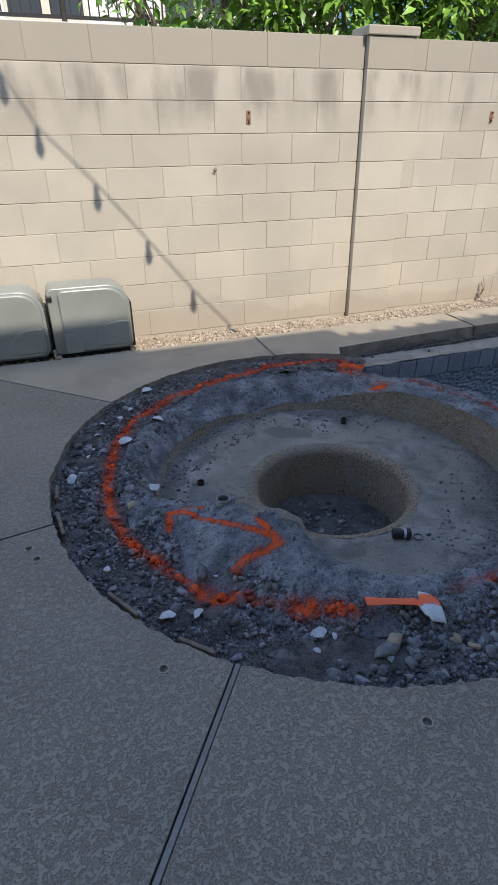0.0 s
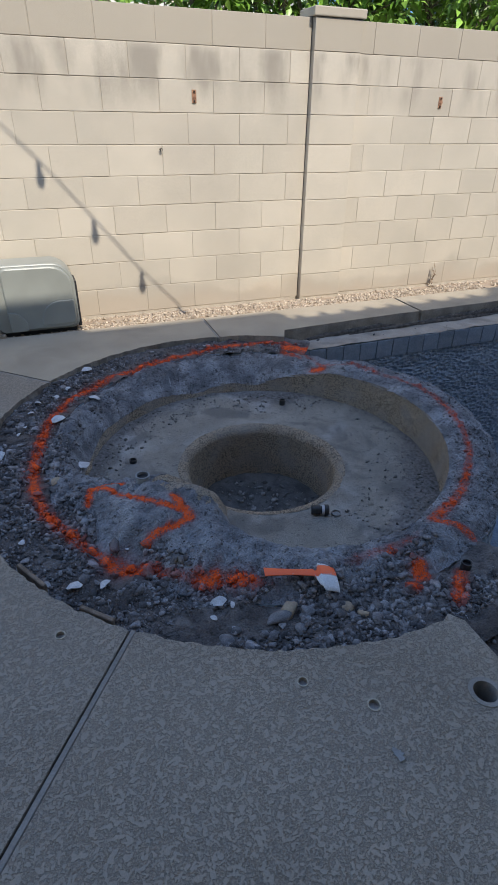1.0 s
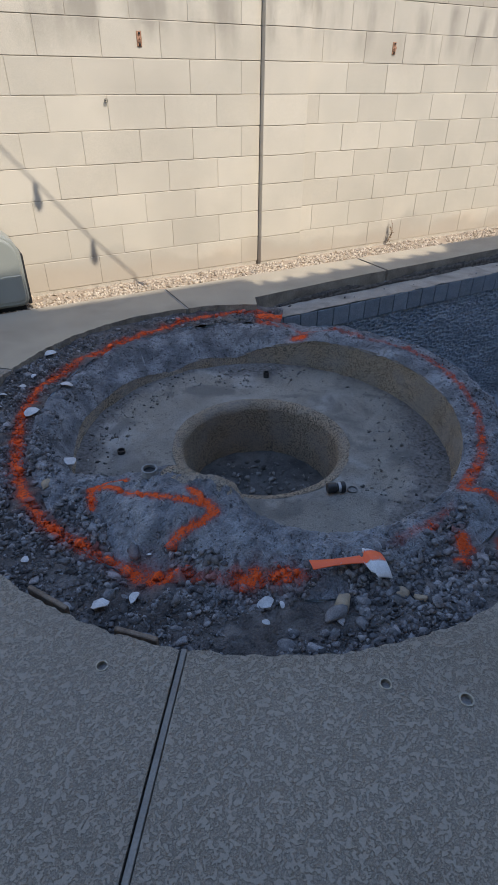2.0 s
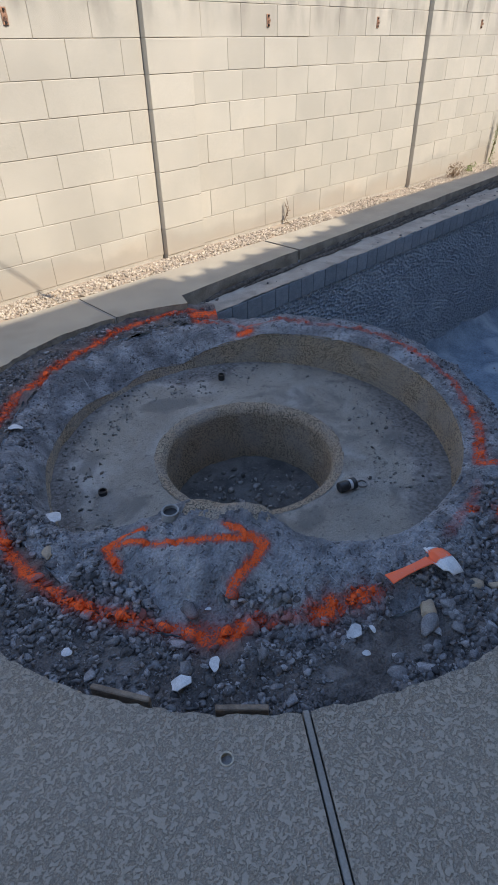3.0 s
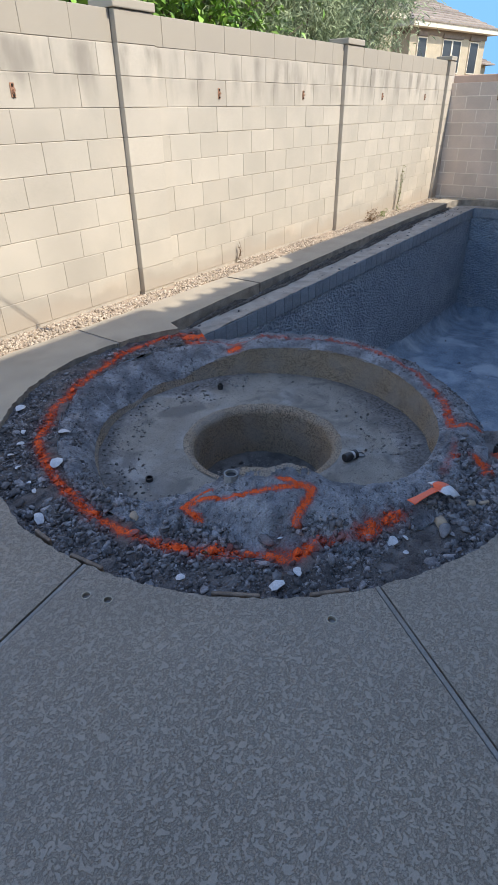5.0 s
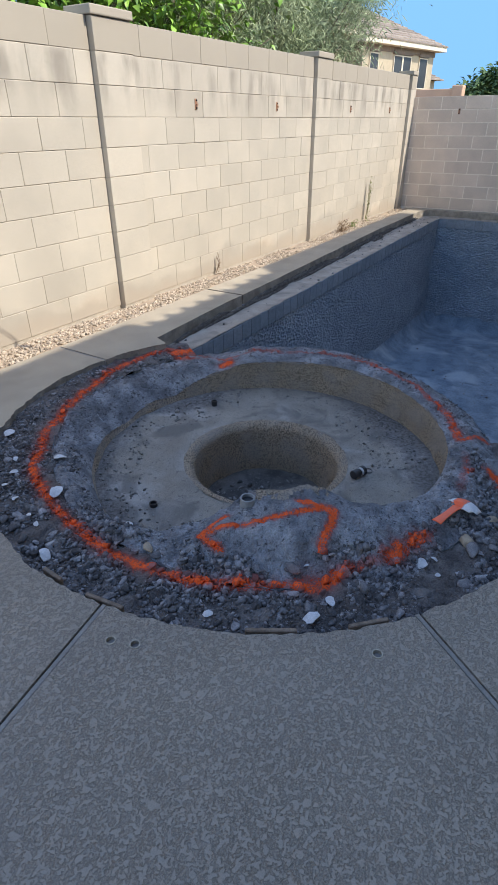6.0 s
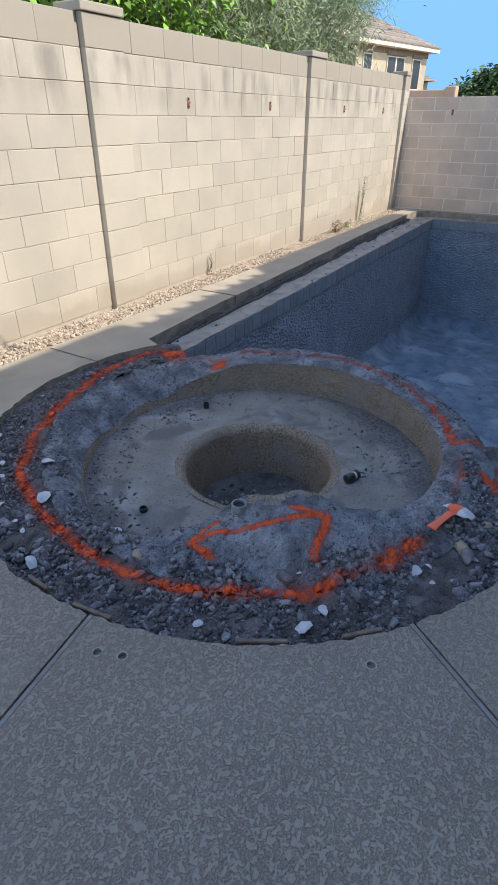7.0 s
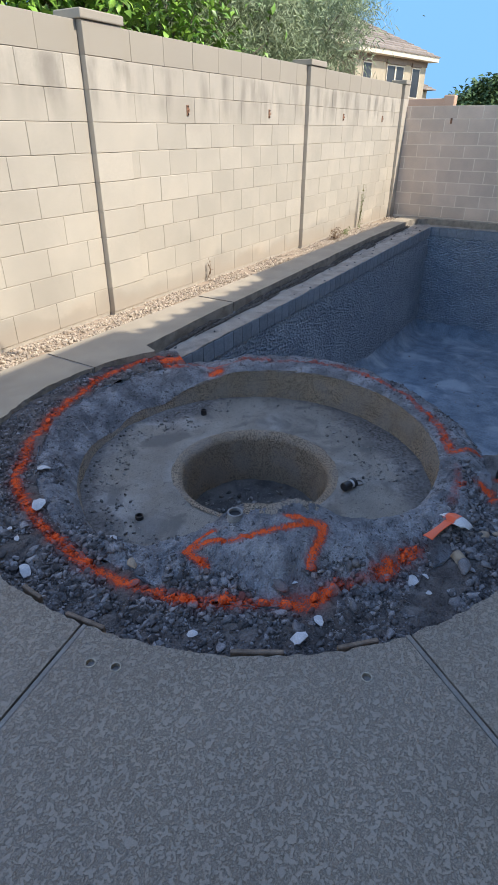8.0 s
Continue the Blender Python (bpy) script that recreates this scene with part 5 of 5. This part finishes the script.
# ---- plants ----
def leaf_cloud(name, n, place, size, material, parent, seed, wide=0.42, droop=0.5):
    """Many small folded leaves, each with a bent midrib."""
    rg = np.random.default_rng(seed)
    V = np.zeros((n, 6, 3))
    for i in range(n):
        p, out = place(rg)
        s = size * rg.uniform(0.6, 1.25)
        d = Vector((out[0] + rg.normal(0, .5), out[1] + rg.normal(0, .5), out[2] * 0.4 - droop * rg.random() + rg.normal(0, .35))).normalized()
        side = d.cross(Vector((rg.normal(0, .4), rg.normal(0, .4), 1))).normalized()
        up = side.cross(d).normalized()
        b = Vector(p)
        w = wide * s * 0.5
        for k, q in enumerate((b, b + d * s * .45 + side * w + up * w * .35, b + d * s * .5 - up * 0.0, b + d * s * .45 - side * w + up * w * .35, b + d * s - up * s * .18, b + d * s * .8 + up * 0.0)):
            V[i, k] = q
    base = np.arange(n)[:, None] * 6
    F = np.concatenate([base + np.array(f) for f in ((0, 1, 2), (0, 2, 3), (1, 4, 2), (3, 2, 4))])
    return meshpart(name, raw_mesh(name, V.reshape(-1, 3), F), material, parent)


def limb(bm, a, b, r0, r1, n=7):
    a, b = Vector(a), Vector(b)
    q = (b - a).to_track_quat("Z", "Y").to_matrix()
    ring = []
    for p, r in ((a, r0), ((a + b) / 2 + Vector((0.03, -0.02, 0.02)), (r0 + r1) / 2), (b, r1)):
        ring.append([bm.verts.new(p + q @ Vector((r * math.cos(6.283 * i / n), r * math.sin(6.283 * i / n), 0))) for i in range(n)])
    for u, v in zip(ring, ring[1:]):
        for i in range(n):
            bm.faces.new((u[i], u[(i + 1) % n], v[(i + 1) % n], v[i]))


def citrus_tree(x, y, height, spread, seed, n):
    ob = thing("tree", "dense leafy green tree behind the garden wall", "tree", (x, y, -0.03), "leafy trees behind the wall")
    rn = random.Random(seed)
    bm = bmesh.new()
    limb(bm, (0, 0, 0), (0.05, 0.03, 1.3), 0.09, 0.06)
    tips = []
    for i in range(16):
        a = 6.283 * i / 16 + rn.uniform(-.3, .3)
        t = Vector((spread * rn.uniform(.45, .95) * math.cos(a), 0.8 * rn.uniform(.4, .95) * math.sin(a), height * rn.uniform(.55, .95)))
        limb(bm, (0.05, 0.03, rn.uniform(.9, 1.4)), t, 0.035, 0.01)
        tips.append(t)
        for _ in range(4):
            u = t + Vector((rn.gauss(0, .28), rn.gauss(0, .2), rn.gauss(0, .25)))
            limb(bm, t * 0.85, u, 0.012, 0.004, 5)
            tips.append(u)
    part("trunk", bm, BARK, ob)

    def place(rg):
        c = tips[rg.integers(len(tips))]
        o = Vector((rg.normal(0, .17), rg.normal(0, .14), rg.normal(0, .15)))
        o.y = max(o.y, YW + 0.38 - y - c.y)
        return c + o, o.normalized() if o.length else Vector((0, 0, 1))

    leaf_cloud("crown", n, place, 0.135, LEAF, ob, seed)


citrus_tree(1.75, 6.15, 3.0, 0.85, 3, 2400)
citrus_tree(3.2, 6.1, 3.4, 1.0, 4, 6500)
citrus_tree(4.7, 6.1, 3.4, 1.0, 5, 5200)
citrus_tree(5.75, 6.1, 2.9, 0.6, 6, 1500)


def wispy_tree(x, y, seed):
    ob = thing("tree", "airy grey-green desert tree with thin needle leaves", "tree", (x, y, -0.03))
    rn = random.Random(seed)
    bm = bmesh.new()
    limb(bm, (0, 0, 0), (0.1, 0, 1.2), 0.12, 0.08)
    V, F = [], []
    for i in range(78):
        a = rn.uniform(0, 6.283)
        t = Vector((rn.uniform(-2.6, 1.75), 1.2 * rn.uniform(.1, 1) * math.sin(a), 0))
        t.z = 2.0 + rn.uniform(0.0, 1.9) * (1.0 - max(0.0, t.x - 0.6) / 3.6)
        limb(bm, (0.1, 0, rn.uniform(1.0, 1.5)), t, 0.025, 0.006, 5)
        for _ in range(1350):
            c = t + Vector((rn.gauss(0, .30), rn.gauss(0, .25), rn.gauss(0, .24)))
            d = Vector((rn.gauss(0, .6), rn.gauss(0, .6), rn.gauss(-.25, .6))).normalized() * rn.uniform(.06, .14)
            s = d.cross(Vector((rn.gauss(0, 1), rn.gauss(0, 1), rn.gauss(0, 1)))).normalized() * rn.uniform(.0018, .0036)
            k = len(V)
            V += [c - s, c + s, c + d * .6 + s * .9 + Vector((0, 0, -.015)), c + d - Vector((0, 0, .05))]
            F.append((k, k + 1, k + 2, k + 3))
    part("trunk", bm, BARK, ob)
    meshpart("crown", raw_mesh("crown", np.array([v[:] for v in V]), np.array(F)), NEEDLE, ob)


wispy_tree(8.0, 6.4, 8)


def weed(x, y, height, spread, n, material, label, seed):
    ob = thing("weed", label, "weed", (x, y, 0))
    rn = random.Random(seed)
    bm = bmesh.new()
    pts = []
    for i in range(5):
        p = Vector((0, 0, -0.01))
        q = Vector((rn.gauss(0, spread * .5), -abs(rn.gauss(0, 0.015)), height * rn.uniform(.5, 1)))
        limb(bm, p, q, 0.003, 0.0015, 5)
        pts += [p.lerp(q, k / 8) for k in range(9)]
    part("stems", bm, DRY, ob)

    def place(rg):
        p = pts[rg.integers(len(pts))]
        return p + Vector((rg.normal(0, spread * .35), -abs(rg.normal(0, .02)), rg.normal(0, .02))), Vector((rg.normal(), -1, .3)).normalized()

    leaf_cloud("leaves", n, place, 0.035, material, ob, seed)


weed(8.20, 4.44, 0.72, 0.05, 170, WEED, "thin green vine climbing the foot of the wall", 1)
weed(7.02, 4.36, 0.14, 0.20, 240, DRY, "dry brown brush clump in the gravel", 2)
weed(7.45, 4.38, 0.08, 0.15, 90, WEED, "low weeds in the gravel by the wall", 3)
weed(3.92, 4.462, 0.24, 0.012, 16, DRY, "dried vine stem clinging to the wall", 4)


# ---- neighbouring buildings ----
def hip_roof(bm, x0, x1, y0, y1, z, rise, rows=14):
    """Stepped courses of tiles rising to a ridge."""
    for k in range(rows):
        a, b = k / rows, (k + 1) / rows
        half = min(x1 - x0, y1 - y0) / 2
        i0, i1 = half * a, half * b
        q0 = [(x0 + i0, y0 + i0), (x1 - i0, y0 + i0), (x1 - i0, y1 - i0), (x0 + i0, y1 - i0)]
        q1 = [(x0 + i1, y0 + i1), (x1 - i1, y0 + i1), (x1 - i1, y1 - i1), (x0 + i1, y1 - i1)]
        lo = [bm.verts.new((x, y, z + rise * a + 0.05)) for x, y in q0]
        hi = [bm.verts.new((x, y, z + rise * b)) for x, y in q1]
        ft = [bm.verts.new((x, y, z + rise * a - 0.02)) for x, y in q0]
        for i in range(4):
            j = (i + 1) % 4
            bm.faces.new((lo[i], lo[j], hi[j], hi[i]))
            bm.faces.new((ft[i], ft[j], lo[j], lo[i]))


def window(parent, x0, x1, z0, z1, y, mull=1):
    w = new("window")
    w.parent = parent
    bm = bmesh.new()
    box(bm, x0, x1, y - 0.02, y + 0.02, z0, z1)
    part("pane", bm, GLASS, w)
    bm = bmesh.new()
    for a, b, c, d in ((x0 - .05, x0, z0 - .05, z1 + .05), (x1, x1 + .05, z0 - .05, z1 + .05), (x0, x1, z0 - .05, z0), (x0, x1, z1, z1 + .05)):
        box(bm, a, b, y - 0.05, y + 0.04, c, d)
    for k in range(1, mull):
        xm = x0 + (x1 - x0) * k / mull
        box(bm, xm - .07, xm + .07, y - 0.05, y + 0.04, z0, z1)
    part("frame", bm, TRIM, w)
    bm = bmesh.new()
    box(bm, x0 - .12, x1 + .12, y - 0.10, y + 0.04, z1 + .092, z1 + .30)
    part("lintel", bm, BROWN, w)
    return w


def two_storey(at, turn, length, depth, eave, windows, label, rise=2.0):
    ob = thing("neighbour_house", label, "house", at, turn=turn)
    bm = bmesh.new()
    box(bm, 0.55, length - 0.55, 0.55, depth - 0.55, -0.1, eave - 0.42)
    part("wall", bm, STUCCO, ob)
    # A brown band drawn in place of the eave's shade on the wall.
    bm = bmesh.new()
    box(bm, 0.50, length - 0.50, 0.50, depth - 0.50, eave - 0.42, eave - 0.12)
    part("frieze", bm, BROWN, ob, "dark brown band standing for the shade under the eave")
    bm = bmesh.new()
    box(bm, 0, length, 0, depth, eave - 0.14, eave + 0.10)
    part("fascia", bm, TRIM, ob, "pale fascia board")
    bm = bmesh.new()
    hip_roof(bm, -0.05, length + 0.05, -0.05, depth + 0.05, eave + 0.11, rise)
    part("roof", bm, ROOF, ob, "brown tiled hip roof")
    for a, b, m in windows:
        window(ob, a, b, eave - 2.10, eave - 0.58, 0.53, m)
    return ob


far_house = two_storey((33.3, 14.8, 0), -13.0, 8.95, 9.0, 5.25, ((1.25, 2.05, 1), (3.75, 5.6, 2), (6.65, 7.55, 1)), "cream two-storey stucco house with brown tiled roof", 2.3)
bm = bmesh.new()
lathe(bm, [(0.10, 6.2), (0.10, 8.3), (0.13, 8.3), (0.13, 8.6), (0, 8.6)], 10, Matrix.Translation((0.9, 3.2, 0)))
part("vent_pipe", bm, TRIM, far_house, "pale roof vent pipe")
bm = bmesh.new()
hip_roof(bm, 8.5, 10.6, 0.8, 5.0, 3.7, 0.6, 5)
part("lower_roof", bm, ROOF, far_house)
bm = bmesh.new()
box(bm, 8.4, 10.1, 1.2, 4.6, -0.1, 3.68)
part("lower_wall", bm, STUCCO, far_house)
two_storey((24.6, 16.2, 0), -13.0, 7.5, 6.5, 5.35, ((1.2, 2.2, 2), (4.6, 5.6, 2)), "cream stucco house wing half hidden by a tree", 1.6)

peach = thing("garden_wall", "peach stucco garden wall beyond the cross wall", "wall", (0, 0, 0))
bm = box(bmesh.new(), 17.5, 17.75, 5.75, 7.6, -0.1, 2.16, 0.02, 2)
part("wall_panel", bm, PEACH, peach)
bm = box(bmesh.new(), 17.45, 17.8, 5.45, 5.75, -0.1, 2.24, 0.03, 2)
part("pier", bm, PEACH, peach)

terrace = thing("terrace_wall", "white stucco terrace wall topped by dark iron railings", "wall", (0, 8.3, 0))
bm = box(bmesh.new(), -6.0, 3.9, 0, 0.25, -0.1, 2.62)
part("parapet", bm, WHITEST, terrace)
for zz in (2.68, 3.55):
    bm = box(bmesh.new(), -6.0, 3.9, 0.10, 0.135, zz - 0.018, zz + 0.018)
    part("rail", bm, IRON, terrace)
bm = bmesh.new()
box(bm, -0.008, 0.008, 0.109, 0.125, 2.70, 3.53)
bal = bpy.data.meshes.new("baluster")
bm.to_mesh(bal)
bm.free()
bal.materials.append(IRON)
for i in range(88):
    b = new("baluster", bal)
    b.parent = terrace
    b.location.x = -5.9 + i * 0.11
for x in (-5.5, -2.4, 0.62, 3.6):
    bm = box(bmesh.new(), x - 0.03, x + 0.03, 0.09, 0.15, 2.62, 3.7, 0.005)
    part("post", bm, IRON, terrace)
back = thing("neighbour_house", "white stucco house behind the terrace railings", "house", (0, 12.0, 0))
bm = box(bmesh.new(), -8.0, 6.0, 0, 6, -0.1, 6.0)
part("wall", bm, WHITEST, back)
for k in range(4):
    window(back, -5.2 + 2.6 * k, -4.0 + 2.6 * k, 3.2, 4.9, -0.02, 2)


def far_tree(x, y, height, spread, seed, n=5200):
    ob = thing("tree", "dark green rounded tree in the distance", "tree", (x, y, -0.03), "distant trees")
    bm = bmesh.new()
    limb(bm, (0, 0, 0), (0.1, 0, height * .5), 0.2, 0.12)
    rn = random.Random(seed)
    tips = []
    for i in range(26):
        a = rn.uniform(0, 6.283)
        t = Vector((spread * rn.uniform(.1, 1) * math.cos(a), spread * rn.uniform(.1, 1) * math.sin(a), height * rn.uniform(.45, .92)))
        limb(bm, (0.1, 0, height * .4), t, 0.07, 0.02, 5)
        tips.append(t)
    part("trunk", bm, BARK, ob)

    def place(rg):
        c = tips[rg.integers(len(tips))]
        o = Vector((rg.normal(0, .45), rg.normal(0, .45), rg.normal(0, .35)))
        return c + o, o.normalized()

    leaf_cloud("crown", n, place, 0.42, FARLEAF, ob, seed, 0.6)


P = np.zeros((60, 12, 3))
for i in range(60):
    for j in range(12):
        a = radians(-40 + 175 * i / 59)
        P[i, j] = 900 * math.cos(a), 900 * math.sin(a), -40 + 330 * j / 11
plain(meshpart("backdrop", grid_mesh("backdrop", P), SKY, smooth=True), "clear blue sky low over the roofs", "sky")

far_tree(46.0, 9.2, 4.3, 2.6, 31, 9000)
far_tree(45.0, 6.2, 4.7, 2.6, 32, 9000)
far_tree(47.0, 12.3, 3.3, 1.5, 33, 5000)
far_tree(44.0, 3.0, 5.0, 2.6, 34, 6000)

# ---- unseen house behind the camera, its roof stepped to shape the deck's shade ----
EAVE_Y = -1.2


def eave_z(edge):
    """Height of the eave whose shade ends at y = edge on the ground."""
    return (edge - EAVE_Y) * SUN.z / -SUN.y


def seam(x, e0, e1):
    """An unseen upright panel added to stop sun leaking between two heights of the roof."""
    z0, z1 = sorted((eave_z(e0), eave_z(e1)))
    bm = bmesh.new()
    for q in (x - 0.03, x + 0.03):
        v = [bm.verts.new(p) for p in ((q, EAVE_Y + 0.01, z0 - 0.25), (q, EAVE_Y - 6, z0 + 1.75), (q, EAVE_Y - 6, z1 + 2.02), (q, EAVE_Y + 0.01, z1 + 0.02))]
        bm.faces.new(v)
    return part("gable_side", bm, STUCCO, house)


SHIFT = (4.1 - EAVE_Y) * SUN.x / -SUN.y
house = thing("house", "cream stucco house with a tiled eave shading the deck", "house")
bm = bmesh.new()
box(bm, -16, 24, EAVE_Y - 9.0, EAVE_Y - 2.4, -0.1, eave_z(4.02) - 0.35)
part("wall", bm, STUCCO, house)
for x, e0, e1 in ((0.50, 4.40, 4.10), (2.08, 4.09, 3.89), (4.35, 3.95, 4.16), (9.1, 4.22, 3.8), (9.75, 3.8, 4.4)):
    seam(x + SHIFT, e0, e1)
for x0, x1, e0, e1 in ((-16, 0.50, 4.40, 4.40), (0.50, 2.08, 4.10, 4.09), (2.08, 4.35, 3.89, 3.95), (4.35, 9.1, 4.16, 4.22), (9.1, 9.75, 3.8, 3.8), (9.75, 24, 4.4, 4.4)):
    bm = bmesh.new()
    a0, a1 = x0 + SHIFT, x1 + SHIFT
    za, zb = eave_z(e0), eave_z(e1)
    v = [bm.verts.new(p) for p in ((a0, EAVE_Y, za), (a1, EAVE_Y, zb), (a1, EAVE_Y - 6, zb + 2), (a0, EAVE_Y - 6, za + 2))]
    w = [bm.verts.new(q.co - Vector((0, 0, 0.12))) for q in v]
    bm.faces.new(v)
    bm.faces.new(w[::-1])
    for i in range(4):
        bm.faces.new((v[i], w[i], w[(i + 1) % 4], v[(i + 1) % 4]))
    roof = part("roof", bm, ROOF, house)
    if x0 == 2.08:
        n = int((a1 - a0) / 0.21)
        for i in range(n):
            t = (i + 0.5) / n
            bm = bmesh.new()
            lathe(bm, [(0.001, -0.02), (0.045, -0.02), (0.045, 0.4), (0.001, 0.4)], 12, pose(a0 + (a1 - a0) * t, EAVE_Y + 0.02, za + (zb - za) * t - 0.008, 90 - 18))
            part("eave_tile", bm, ROOF, roof)


light_string()

# ---- pieces of the walls ----
lay(-3.6, J1 - 0.004, 0.165, 0.37, BLOCK, wall_north)
lay(J1 + 0.40, J2 - 0.004, 0.42, 0.27, BLOCK, wall_north)
lay(J2 + 0.40, J3 - 0.004, 0.42, 0.27, BLOCK, wall_north)
lay(J1, J1 + 0.40, 0.4, 0.4, BLOCK, wall_north, proud=PROUD)
lay(J2, J2 + 0.40, 0.4, 0.4, BLOCK, wall_north, proud=PROUD)
lay(J3, XF - 0.01, 0.4, 0.4, BLOCK, wall_north, proud=PROUD)
wall_east = tagged(new("wall_east"), "shaded tan concrete block cross wall with pale joints", "wall", kind="structure")
bm = bmesh.new()
box(bm, XF + 0.0022, XF + 0.19, -6, YW, -0.3, FROW * 9 - 0.004)
part("mortar_core", bm, FARMORTAR, wall_east)
_blocks.clear()
lay(-YW, 6.0, 0.2, 0.4, FARBLOCK, wall_east, place=lambda a, z, j: Matrix.Translation((XF + j, -a, z)) @ pose(0, 0, 0, 0, 0, -90), rows=9, height=FROW, gap=0.0065)

for i in range(50):
    ob = new("tile", TILE)
    ob.parent = pool
    ob.matrix_basis = pose(1.94 + i * 0.153, north_edge(1.94 + i * 0.153) - 0.003, ZL - 0.005, 0, 0, 1.15)
for i in range(40):
    ob = new("tile", TILE)
    ob.parent = pool
    ob.matrix_basis = pose(POOL_X1 - 0.003, north_edge(POOL_X1) - 0.012 - i * 0.153, ZL - 0.005, 0, 0, -90)
